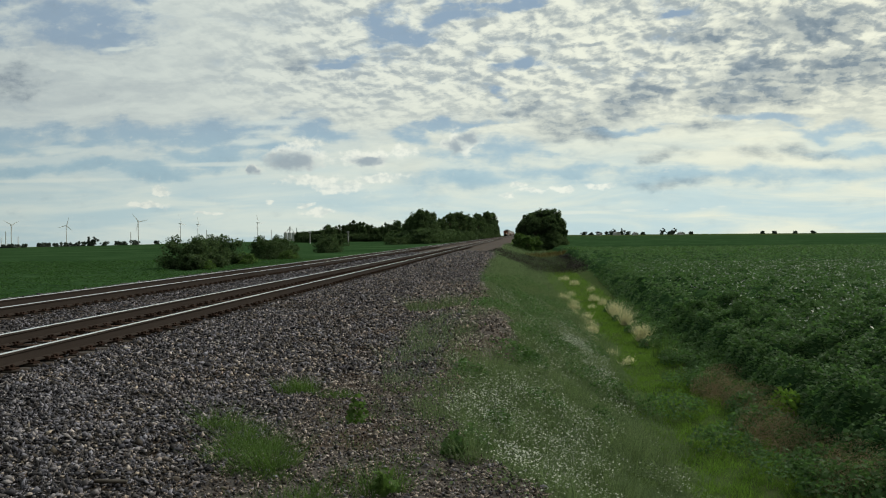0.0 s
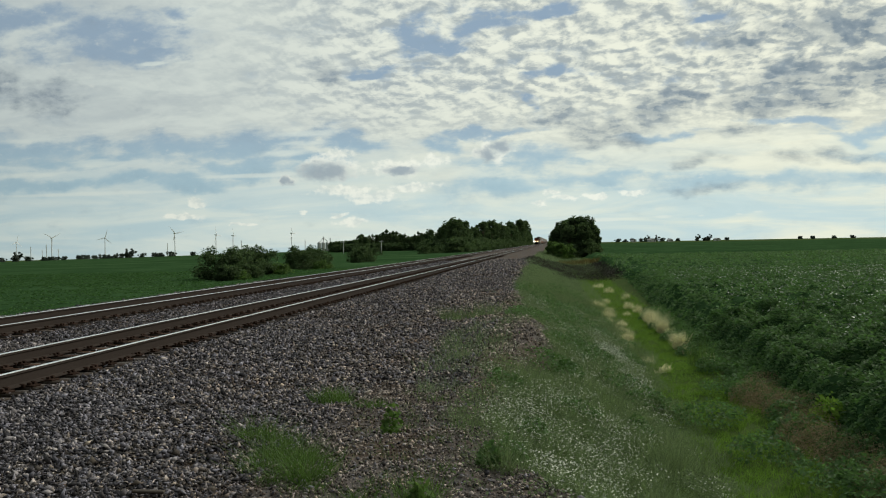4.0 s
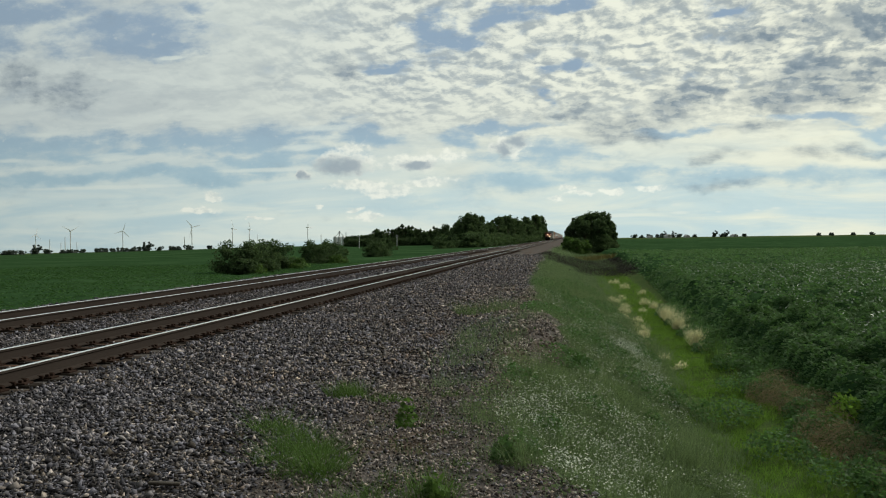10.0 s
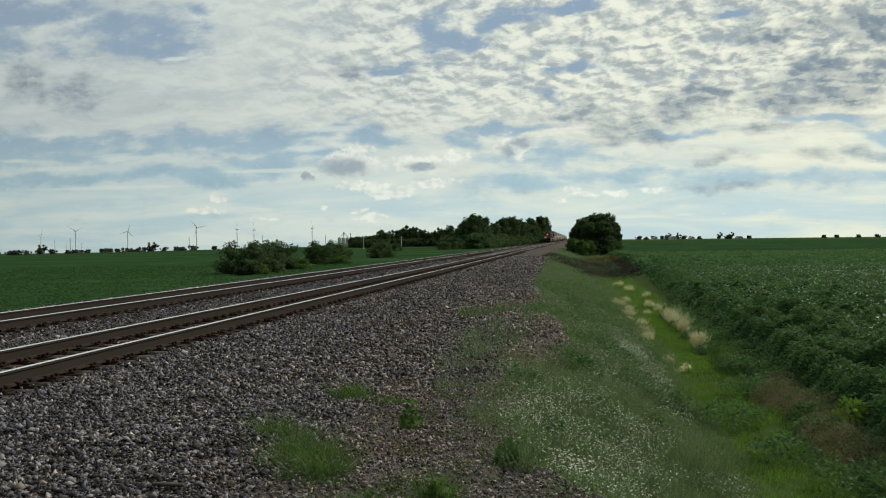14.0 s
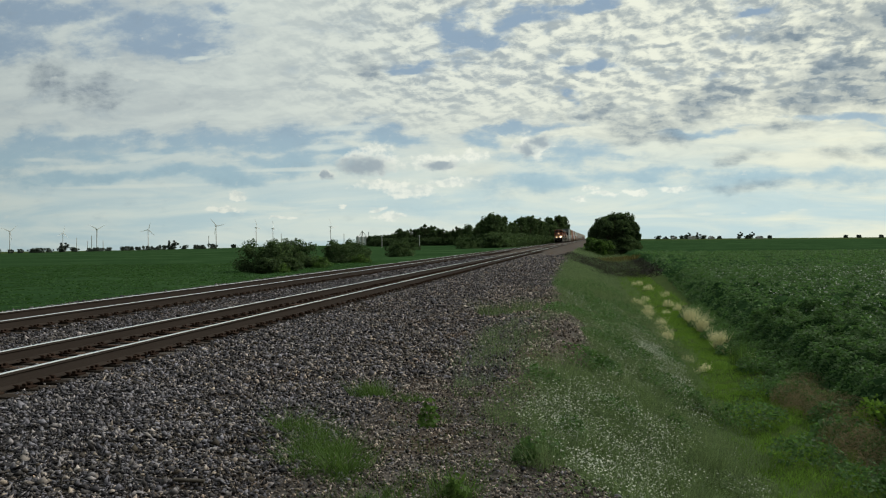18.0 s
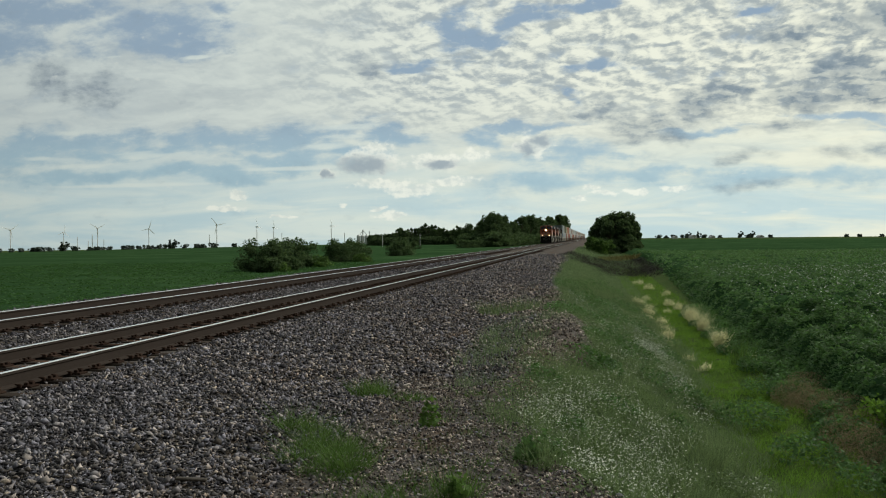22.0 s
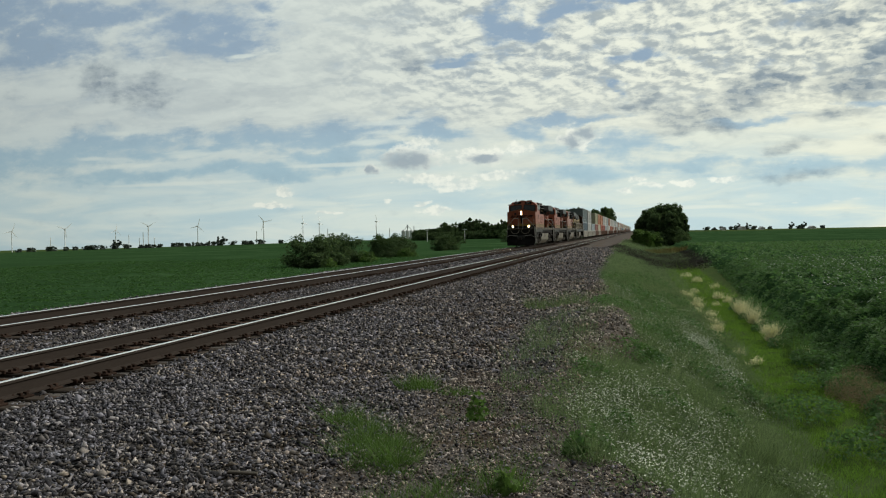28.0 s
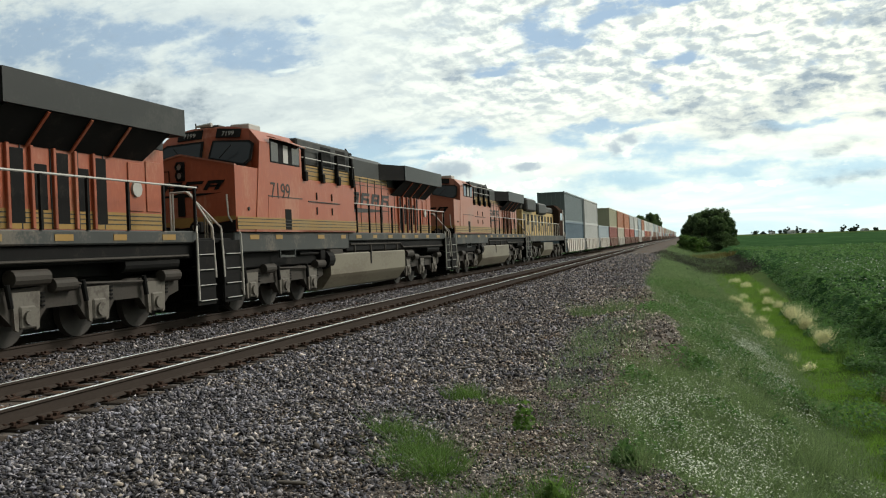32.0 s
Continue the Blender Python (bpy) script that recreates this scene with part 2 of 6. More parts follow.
build_world()
sun = bpy.data.lights.new("sun", "SUN")
sun.energy, sun.angle, sun.color = 1.9, radians(16), (1.0, 0.95, 0.86)
new("sun", sun).matrix_world = look(way(-SUN_AZ, SUN_EL) * 100, (0, 0, 0))

# ---- materials ----
def paint(name, base, rough=0.6, metal=0.0, var=0.3, s1=1.5, s2=30.0, bump=0.15, second=None, amount=0.5, island=0.0, each=0.0, stretch=(1, 1, 1), world=False, other=None, spec=0.5, leafy=0.0, sparse=0.0):
    """A surface: a base colour that varies at two scales, a second colour (dirt, rust, wear) in patches, and fine relief."""
    m = bpy.data.materials.new(name)
    m.use_nodes = True
    n = Nodes(m.node_tree)
    if world:
        v = n.add("ShaderNodeNewGeometry").outputs["Position"]
    else:
        v = n.add("ShaderNodeTexCoord").outputs["Object"]
    v = n.scaled(v, *stretch)
    coarse, fine = n.noise(v, s1, 4, 0.6), n.noise(v, s2, 3, 0.6)
    light = n.math("ADD", n.math("MULTIPLY", coarse, var), n.math("MULTIPLY", fine, var))
    light = n.math("ADD", light, 1.0 - var)
    if island:
        r = n.add("ShaderNodeNewGeometry").outputs["Random Per Island"]
        light = n.math("MULTIPLY", light, n.math("ADD", n.math("MULTIPLY", n.math("POWER", r, 1.0 + sparse), island * (2.0 + sparse)), 1.0 - island))
    if each:
        r = n.add("ShaderNodeObjectInfo").outputs["Random"]
        light = n.math("MULTIPLY", light, n.math("ADD", n.math("MULTIPLY", r, each * 2), 1.0 - each))
    col = n.mix(1.0, base, (1, 1, 1), "MULTIPLY")
    if second:
        w = n.span(n.math("ADD", n.math("MULTIPLY", coarse, 0.7), n.math("MULTIPLY", fine, 0.3)), 0.62 - amount * 0.3, 0.72 - amount * 0.2)
        col = n.mix(w, base, second)
    if other:
        r = n.add("ShaderNodeNewGeometry").outputs["Random Per Island"]
        r = n.math("FRACT", n.math("MULTIPLY", r, 17.31))
        col = n.mix(n.span(r, 0.35, 1.0), col, other)
    grey = n.add("ShaderNodeCombineColor")
    for s in grey.inputs[:3]:
        n.put(s, light)
    col = n.mix(1.0, col, grey.outputs[0], "MULTIPLY")
    b = n.add("ShaderNodeBsdfPrincipled")
    n.put(b.inputs["Base Color"], col)
    b.inputs["Metallic"].default_value = metal
    b.inputs["Specular IOR Level"].default_value = spec
    n.put(b.inputs["Roughness"], n.math("ADD", n.math("MULTIPLY", fine, 0.2), rough - 0.1))
    if bump:
        h = n.add("ShaderNodeBump")
        h.inputs["Strength"].default_value, h.inputs["Distance"].default_value = bump, 0.02
        n.put(h.inputs["Height"], fine)
        n.put(b.inputs["Normal"], h.outputs[0])
    out = n.add("ShaderNodeOutputMaterial")
    face = b.outputs[0]
    if leafy:
        t = n.add("ShaderNodeBsdfTranslucent")
        n.put(t.inputs[0], n.mix(1.0, col, (1.15, 1.3, 0.85), "MULTIPLY"))
        both = n.add("ShaderNodeMixShader")
        both.inputs[0].default_value = leafy
        n.put(both.inputs[1], face)
        n.put(both.inputs[2], t.outputs[0])
        face = both.outputs[0]
    n.put(out.inputs[0], face)
    return m


def glow(name, color, strength):
    m = bpy.data.materials.new(name)
    m.use_nodes = True
    n = Nodes(m.node_tree)
    e = n.add("ShaderNodeEmission")
    e.inputs[0].default_value, e.inputs[1].default_value = (*color, 1), strength
    out = n.add("ShaderNodeOutputMaterial")
    n.put(out.inputs[0], e.outputs[0])
    return m


M = {
    "ballast": paint("ballast", (0.128, 0.116, 0.110), 0.95, var=0.9, s1=0.5, s2=22, bump=1.0, second=(0.10, 0.075, 0.058), amount=0.5, world=True, spec=0.0),
    "stone": paint("stone", (0.114, 0.111, 0.130), 0.9, var=0.4, s1=0.6, s2=40, bump=0.3, island=0.74, sparse=1.4, second=(0.105, 0.082, 0.066), amount=0.25, other=(0.175, 0.160, 0.158), spec=0.2),
    "tan_stone": paint("tan_stone", (0.245, 0.216, 0.200), 0.9, var=0.4, s1=0.6, s2=40, bump=0.3, island=0.74, sparse=1.4, second=(0.14, 0.10, 0.075), amount=0.45, other=(0.22, 0.185, 0.15), spec=0.2),
    "soil": paint("soil", (0.062, 0.095, 0.034), 0.95, var=0.5, s1=0.4, s2=9, bump=0.6, second=(0.075, 0.085, 0.04), amount=0.3, world=True, spec=0.0),
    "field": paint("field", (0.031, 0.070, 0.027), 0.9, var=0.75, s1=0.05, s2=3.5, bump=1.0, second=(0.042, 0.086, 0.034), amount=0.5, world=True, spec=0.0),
    "soy": paint("soy", (0.090, 0.166, 0.066), 0.7, var=0.3, s1=0.3, s2=20, bump=0.1, island=0.38, other=(0.084, 0.160, 0.056), spec=0.2, leafy=0.4),
    "crop": paint("crop", (0.057, 0.122, 0.043), 0.8, var=0.3, s1=0.3, s2=20, bump=0.0, island=0.3, spec=0.05, leafy=0.35),
    "pale_leaf": paint("pale_leaf", (0.36, 0.42, 0.33), 0.6, var=0.2, s1=1, s2=20, bump=0.0, island=0.4),
    "burnt": paint("burnt", (0.068, 0.064, 0.060), 0.9, var=0.3, s1=1, s2=20, bump=0.0, island=0.4, spec=0.0),
    "tan": paint("tan", (0.22, 0.19, 0.08), 0.9, var=0.3, s1=1, s2=20, bump=0.0, island=0.4, spec=0.0),
    "weed": paint("weed", (0.082, 0.145, 0.042), 0.7, var=0.3, s1=1, s2=20, bump=0.0, island=0.45, other=(0.125, 0.195, 0.06), spec=0.2, leafy=0.4),
    "grass": paint("grass", (0.175, 0.225, 0.145), 0.8, var=0.35, s1=0.5, s2=20, bump=0.0, island=0.4, second=(0.19, 0.23, 0.15), amount=0.4, spec=0.0, leafy=0.4),
    "herb": paint("herb", (0.150, 0.200, 0.108), 0.8, var=0.3, s1=0.5, s2=20, bump=0.0, island=0.45, other=(0.19, 0.235, 0.150), spec=0.0, leafy=0.4),
    "ditch": paint("ditch", (0.150, 0.250, 0.052), 0.8, var=0.35, s1=0.5, s2=20, bump=0.0, island=0.35, spec=0.0, leafy=0.4),
    "dry": paint("dry", (0.68, 0.63, 0.47), 0.8, var=0.3, s1=1, s2=20, bump=0.0, island=0.3, spec=0.0, leafy=0.3),
    "bloom": paint("bloom", (0.46, 0.50, 0.41), 0.8, var=0.2, s1=1, s2=20, bump=0.0, island=0.3, spec=0.0),
    "sorrel": paint("sorrel", (0.26, 0.205, 0.145), 0.8, var=0.3, s1=1, s2=20, bump=0.0, island=0.35, spec=0.0, leafy=0.3),
    "leaf": paint("leaf", (0.082, 0.122, 0.066), 0.7, var=0.3, s1=0.3, s2=6, bump=0.0, island=0.5, other=(0.100, 0.138, 0.070), spec=0.0, leafy=0.35),
    "bark": paint("bark", (0.11, 0.085, 0.06), 0.9, var=0.4, s1=2, s2=18, bump=0.6, stretch=(1, 1, 0.2)),
    # paler and bluer than leaf: the haze of distance put into the colour
    "hazed_leaf": paint("hazed_leaf", (0.12, 0.145, 0.125), 0.8, var=0.3, s1=0.2, s2=2, bump=0.0, island=0.4, spec=0.0),
    "steel": paint("steel", (0.98, 0.97, 0.96), 0.17, 1.0, var=0.04, s1=1, s2=60, bump=0.0, stretch=(1, 0.05, 1)),
    "rail_side": paint("rail_side", (0.046, 0.037, 0.032), 0.95, var=0.35, s1=3, s2=40, bump=0.2, stretch=(1, 0.3, 1), spec=0.05),
    "dirt": paint("dirt", (0.050, 0.038, 0.030), 0.95, var=0.8, s1=1.5, s2=26, bump=0.9, second=(0.085, 0.055, 0.038), amount=0.4, world=True, spec=0.0),
    "tie": paint("tie", (0.052, 0.043, 0.037), 0.95, var=0.5, s1=4, s2=30, bump=0.5, each=0.3, stretch=(0.3, 1, 1), second=(0.085, 0.050, 0.034), amount=0.4, spec=0.0),
    "rust": paint("rust", (0.045, 0.030, 0.024), 0.95, var=0.5, s1=6, s2=40, bump=0.4, each=0.3, spec=0.0),
    "orange": paint("orange", (0.290, 0.068, 0.029), 0.40, var=0.5, s1=0.7, s2=14, bump=0.03, second=(0.300, 0.118, 0.066), amount=0.45, stretch=(1, 1, 0.4), spec=0.55),
    "faded": paint("faded", (0.32, 0.125, 0.080), 0.42, var=0.28, s1=0.7, s2=14, bump=0.03, second=(0.26, 0.14, 0.095), amount=0.45, stretch=(1, 1, 0.4), spec=0.55),
    "yellow": paint("yellow", (0.27, 0.165, 0.048), 0.42, var=0.3, s1=1, s2=12, bump=0.03, second=(0.22, 0.155, 0.065), amount=0.45, spec=0.3),
    "dark": paint("dark", (0.027, 0.029, 0.029), 0.55, var=0.4, s1=1, s2=14, bump=0.05, second=(0.048, 0.045, 0.04), amount=0.4, spec=0.3),
    "sill": paint("sill", (0.040, 0.044, 0.043), 0.6, var=0.4, s1=1, s2=14, bump=0.05, second=(0.10, 0.09, 0.075), amount=0.4, spec=0.3),
    "black": paint("black", (0.009, 0.009, 0.009), 0.7, var=0.4, s1=2, s2=20, bump=0.1, second=(0.019, 0.017, 0.015), amount=0.3, spec=0.08),
    "tank": paint("tank", (0.150, 0.135, 0.098), 0.55, 0.0, var=0.4, s1=0.8, s2=12, bump=0.05, second=(0.105, 0.088, 0.062), amount=0.45, stretch=(1, 0.4, 1)),
    "cast": paint("cast", (0.120, 0.110, 0.094), 0.65, var=0.7, s1=3, s2=18, bump=0.2, second=(0.06, 0.052, 0.044), amount=0.5, spec=0.3),
    "truck": paint("truck", (0.040, 0.036, 0.031), 0.7, var=0.9, s1=2, s2=16, bump=0.2, second=(0.035, 0.030, 0.026), amount=0.6, spec=0.2),
    "wheel": paint("wheel", (0.030, 0.026, 0.022), 0.7, 0.0, var=0.4, s1=3, s2=20, bump=0.1),
    "rail_white": paint("rail_white", (0.46, 0.44, 0.40), 0.5, var=0.25, s1=2, s2=30, bump=0.0, spec=0.3),
    "glass": paint("glass", (0.018, 0.022, 0.026), 0.08, var=0.1, s1=1, s2=5, bump=0.0),
    "silver": paint("silver", (0.38, 0.375, 0.355), 0.6, var=0.25, s1=1, s2=12, bump=0.03, spec=0.3),
    "lamp": glow("lamp", (1.0, 0.46, 0.14), 5.0),
    "bulb": glow("bulb", (1.0, 0.55, 0.22), 110.0),
    "up_yellow": paint("up_yellow", (0.40, 0.28, 0.10), 0.55, var=0.3, s1=0.8, s2=12, bump=0.03, second=(0.22, 0.16, 0.08), amount=0.45),
    "well": paint("well", (0.42, 0.40, 0.36), 0.6, var=0.3, s1=0.5, s2=8, bump=0.05, second=(0.22, 0.17, 0.13), amount=0.4),
    "well_brown": paint("well_brown", (0.16, 0.085, 0.06), 0.7, var=0.3, s1=0.5, s2=8, bump=0.05),
    # base lifted almost to white, in place of the haze before far turbines
    "tower": paint("tower", (0.92, 0.94, 0.96), 0.5, var=0.05, s1=0.1, s2=1, bump=0.0),
    "house": paint("house", (0.72, 0.73, 0.74), 0.7, var=0.15, s1=0.1, s2=1, bump=0.0),
    "wing": paint("wing", (0.020, 0.022, 0.022), 0.45, var=0.4, s1=1, s2=14, bump=0.05, second=(0.034, 0.034, 0.032), amount=0.4, spec=0.3),
    "roof": paint("roof", (0.36, 0.36, 0.37), 0.8, var=0.2, s1=0.2, s2=2, bump=0.0),
    "wood": paint("wood", (0.055, 0.045, 0.035), 0.9, var=0.4, s1=3, s2=20, bump=0.3),
}
BOX = {}
for tone, rgb in {"slate": (0.155, 0.195, 0.21), "blue": (0.09, 0.14, 0.185), "grey": (0.44, 0.45, 0.44), "cream": (0.50, 0.47, 0.38), "mist": (0.34, 0.40, 0.44),
                  "olive": (0.36, 0.35, 0.24), "maroon": (0.24, 0.075, 0.06), "rust": (0.40, 0.17, 0.09), "red": (0.36, 0.09, 0.06), "white": (0.58, 0.58, 0.56), "brown": (0.24, 0.14, 0.10)}.items():
    BOX[tone] = paint("box_" + tone, rgb, 0.55, var=0.22, s1=0.4, s2=6, bump=0.03, second=tuple(c * 0.72 + 0.03 for c in rgb), amount=0.3, each=0.08)

# ---- tools for building ----
class Shape:
    """Points and faces of one mesh."""

    def __init__(self):
        self.v, self.f = [], []

    def add(self, v, f):
        k = len(self.v)
        self.v += [tuple(p) for p in v]
        self.f += [tuple(i + k for i in q) for q in f]
        return self

    def box(self, x0, x1, y0, y1, z0, z1, c=0.0):
        """A box, its upright and lying edges cut off by c."""
        if not c:
            v = [(x, y, z) for z in (z0, z1) for x, y in ((x0, y0), (x1, y0), (x1, y1), (x0, y1))]
            return self.add(v, [(3, 2, 1, 0), (4, 5, 6, 7), (0, 1, 5, 4), (1, 2, 6, 5), (2, 3, 7, 6), (3, 0, 4, 7)])

        def ring(a, z):
            return [(x0 + a, y0 + c, z), (x0 + c, y0 + a, z), (x1 - c, y0 + a, z), (x1 - a, y0 + c, z), (x1 - a, y1 - c, z), (x1 - c, y1 - a, z), (x0 + c, y1 - a, z), (x0 + a, y1 - c, z)]
        v = ring(c, z0) + ring(0, z0 + c) + ring(0, z1 - c) + ring(c, z1)
        f = [tuple(range(7, -1, -1)), tuple(range(24, 32))]
        f += [(8 * k + i, 8 * k + (i + 1) % 8, 8 * k + 8 + (i + 1) % 8, 8 * k + 8 + i) for k in range(3) for i in range(8)]
        return self.add(v, f)

    def prism(self, outline, axis, a, b):
        """An outline of two coordinates, drawn out along an axis from a to b."""
        n = len(outline)

        def put(p, q, w):
            return {"x": (w, p, q), "y": (p, w, q), "z": (p, q, w)}[axis]
        v = [put(p, q, a) for p, q in outline] + [put(p, q, b) for p, q in outline]
        area = sum(outline[i][0] * outline[(i + 1) % n][1] - outline[(i + 1) % n][0] * outline[i][1] for i in range(n))
        f = [tuple(range(n - 1, -1, -1)), tuple(range(n, 2 * n))] + [(i, (i + 1) % n, n + (i + 1) % n, n + i) for i in range(n)]
        if (area < 0) != (axis == "y") != (b < a):
            f = [q[::-1] for q in f]
        return self.add(v, f)

    def rod(self, p, q, r, sides=8, r2=None):
        """A round bar from p to q, its ends closed."""
        p, q = Vector(p), Vector(q)
        r2 = r if r2 is None else r2
        w = (q - p).normalized()
        a = w.orthogonal().normalized()
        b = w.cross(a)
        turns = [2 * math.pi * i / sides for i in range(sides)]
        v = [c + (a * math.cos(t) + b * math.sin(t)) * k for c, k in ((p, r), (q, r2)) for t in turns]
        f = [(i, (i + 1) % sides, sides + (i + 1) % sides, sides + i) for i in range(sides)]
        f += [tuple(range(sides - 1, -1, -1)), tuple(range(sides, 2 * sides))]
        return self.add(v, f)

    def tube(self, p, q, r, inner, sides=16):
        """An open ring from p to q."""
        p, q = Vector(p), Vector(q)
        a = (q - p).orthogonal().normalized()
        b = (q - p).normalized().cross(a)
        v = [c + (a * math.cos(2 * math.pi * i / sides) + b * math.sin(2 * math.pi * i / sides)) * k for c, k in ((p, r), (q, r), (q, inner), (p, inner)) for i in range(sides)]
        return self.add(v, [(m * sides + i, m * sides + (i + 1) % sides, (m + 1) % 4 * sides + (i + 1) % sides, (m + 1) % 4 * sides + i) for m in range(4) for i in range(sides)])

    def pipe(self, points, r, sides=6):
        for p, q in zip(points, points[1:]):
            self.rod(p, q, r, sides)
        return self


def mesh_of(name, shape, material, smooth=False):
    me = bpy.data.meshes.new(name)
    if isinstance(shape, Shape):
        me.from_pydata(shape.v, [], shape.f)
    else:
        points, faces = shape
        me.vertices.add(len(points))
        me.vertices.foreach_set("co", np.asarray(points, np.float32).ravel())
        k = faces.shape[1]
        me.loops.add(faces.size)
        me.loops.foreach_set("vertex_index", faces.astype(np.int32).ravel())
        me.polygons.add(len(faces))
        me.polygons.foreach_set("loop_start", np.arange(0, faces.size, k, dtype=np.int32))
        me.update(calc_edges=True)
    me.materials.append(material)
    if smooth:
        me.polygons.foreach_set("use_smooth", [True] * len(me.polygons))
    me.update()
    return me


def part(name, shape, material, parent, label="", smooth=False):
    data = shape if isinstance(shape, bpy.types.Mesh) else mesh_of(name, shape, material, smooth)
    ob = new(name, data)
    ob.parent = parent
    return tagged(ob, label)


def thing(name, label, category, group="", kind="", at=None):
    ob = new(name)
    ob.empty_display_size = 0.2
    if at is not None:
        ob.matrix_basis = at
    return tagged(ob, label, category, group, kind)


def solid(name, shape, material, label, category, kind="", group="", smooth=False):
    return tagged(new(name, mesh_of(name, shape, material, smooth)), label, category, group, kind)


def waves(x, y, size, seed=0):
    """Smooth random heights between -1 and 1 over arrays of places, with hills of that size."""
    rng = np.random.default_rng(seed)
    out = np.zeros(np.broadcast(x, y).shape)
    for k in range(7):
        a, s = rng.uniform(0, 2 * np.pi), rng.uniform(0.6, 1.9)
        out = out + np.sin((np.cos(a) * x + np.sin(a) * y) * 2 * np.pi * s / size + rng.uniform(0, 6.28)) / 3.2
    return np.clip(out, -1, 1)

# ---- the land ----
NEAR, FAR = -8.02, -12.72            # the middle lines of the two tracks
LIFT = 0.04                          # the far track lies this much higher
GAUGE = 1.505


def smooth(v, a, b):
    t = np.clip((v - a) / (b - a), 0, 1)
    return t * t * (3 - 2 * t)


def bank_edge(y):
    """Where the gravel ends and the slope to the ditch begins."""
    return np.interp(y, (0, 6, 7.4, 8.5, 11.2, 13, 14.7, 17, 20, 28, 38, 64), (0.15, -0.10, -0.47, -0.85, -1.15, -1.10, -0.85, -0.60, -0.75, -1.3, -2.05, -2.6)) + 0.07 * np.sin(np.asarray(y) * 1.3) + 0.05 * np.sin(np.asarray(y) * 2.9 + 1)


def land(x, y):
    """Height of the ground under all plants and stones."""
    x, y = np.broadcast_arrays(np.asarray(x, float), np.asarray(y, float))
    e = bank_edge(y)
    z = -0.30 - 0.015 * np.clip(x + 6.5, 0, 7)
    down = np.clip((x - e) / (2.2 - e), 0, 1)
    down = 0.6 * down + 0.4 * down * down * (3 - 2 * down)
    z = z * (1 - down) + -1.60 * down
    up = smooth(x, 3.3, 6.6)
    z = z * (1 - up) + -1.05 * up
    left = smooth(-x, 15.2, 18.5)
    z = z * (1 - left) - 1.15 * left
    z = z - 0.0062 * np.clip(-x - 60, 0, 2600) - 0.0068 * np.clip(-x - 110, 0, 2600) - 0.0038 * np.clip(x - 40, 0, 3000) - 0.0008 * np.clip(y - 900, 0, 4000)
    rough = smooth(x, e - 0.2, e + 1.5) + left
    return z + rough * 0.06 * waves(x, y, 2.3, 3) + rough * 0.04 * waves(x, y, 0.8, 4) - 0.12 * smooth(-x, -e + 0.1, -e + 0.4) * (1 - left)


def sheet(xs, ys, height):
    X, Y = np.meshgrid(xs, ys)
    Z = height(X, Y)
    n, m = len(xs), len(ys)
    i = np.arange((m - 1) * (n - 1))
    a = (i // (n - 1)) * n + i % (n - 1)
    return np.stack([X.ravel(), Y.ravel(), Z.ravel()], 1), np.stack([a, a + 1, a + n + 1, a + n], 1)


def steps(*stops):
    """Numbers from stop to stop: (from, to, step) ..."""
    return np.concatenate([np.arange(a, b, s) for a, b, s in stops] + [[stops[-1][1]]])


ground_x = steps((-4000, -400, 300), (-400, -60, 20), (-60, -20, 2.0), (-20, 12, 0.3), (12, 60, 3.0), (60, 400, 20), (400, 4000, 300))
ground_y = steps((-60, 0, 4), (0, 40, 0.4), (40, 120, 1.6), (120, 400, 10), (400, 4600, 120))
solid("ground", sheet(ground_x, ground_y, land), M["soil"], "grassy earth with ditch and fields reaching the horizon", "ground", "structure", smooth=True)


def bed(x, y):
    e = bank_edge(y)
    base = -0.205 - 0.022 * np.clip(x + 6.3, 0, 7) - 0.55 * smooth(x, e + 0.1, e + 1.0)
    base = base - 1.1 * smooth(-x, 15.0, 17.4)
    inside = np.minimum(np.abs(x - NEAR), np.abs(x - FAR))
    base = base - 0.055 * smooth(-inside, -1.6, -1.25)
    base = base + LIFT * smooth(-x, 10.2, 11.0)
    base = base - 0.05 * (smooth(x, -11.6, -11.2) - smooth(x, -10.0, -9.5))
    mound = np.exp(-((x + 0.8) / 0.75) ** 2 - ((y - 17.2) / 3.2) ** 2)
    base = base + 0.02 * waves(x, y, 0.5, 8) + 0.03 * waves(x, y, 1.9, 9) * smooth(x, -6.2, -4) + 0.30 * mound
    out = smooth(x, e + 0.6, e + 0.9) * (1 - smooth(mound, 0.05, 0.3))
    return base * (1 - out) + (land(x, y) - 0.25) * out


solid("ballast_bed", sheet(steps((-17.4, -6, 0.4), (-6, 1.0, 0.12)), steps((-40, 3, 2), (3, 30, 0.12), (30, 100, 0.8), (100, 2400, 25)), bed), M["ballast"],
      "grey crushed stone bed under the two tracks", "ballast", "structure", smooth=True)

for middle in (NEAR, FAR):
    solid("track_bed", sheet(steps((middle - 1.55, middle + 1.5, 0.1)), steps((-40, 3, 2), (3, 40, 0.12), (40, 100, 0.8), (100, 2400, 25)), lambda x, y: bed(x, y) - 0.020 - 0.03 * smooth(np.abs(x - middle), 1.25, 1.5)),
          M["dirt"], "dark brown fouled ballast between the ties", "ballast", "structure", smooth=True)


# ---- tracks ----
def rail_outline(c):
    h = [(0.026, -0.004), (0.034, -0.008), (0.037, -0.018), (0.037, -0.04), (0.014, -0.055), (0.012, -0.17), (0.075, -0.195), (0.075, -0.212)]
    return [(c + x, z) for x, z in h] + [(c - x, z) for x, z in h[::-1]]


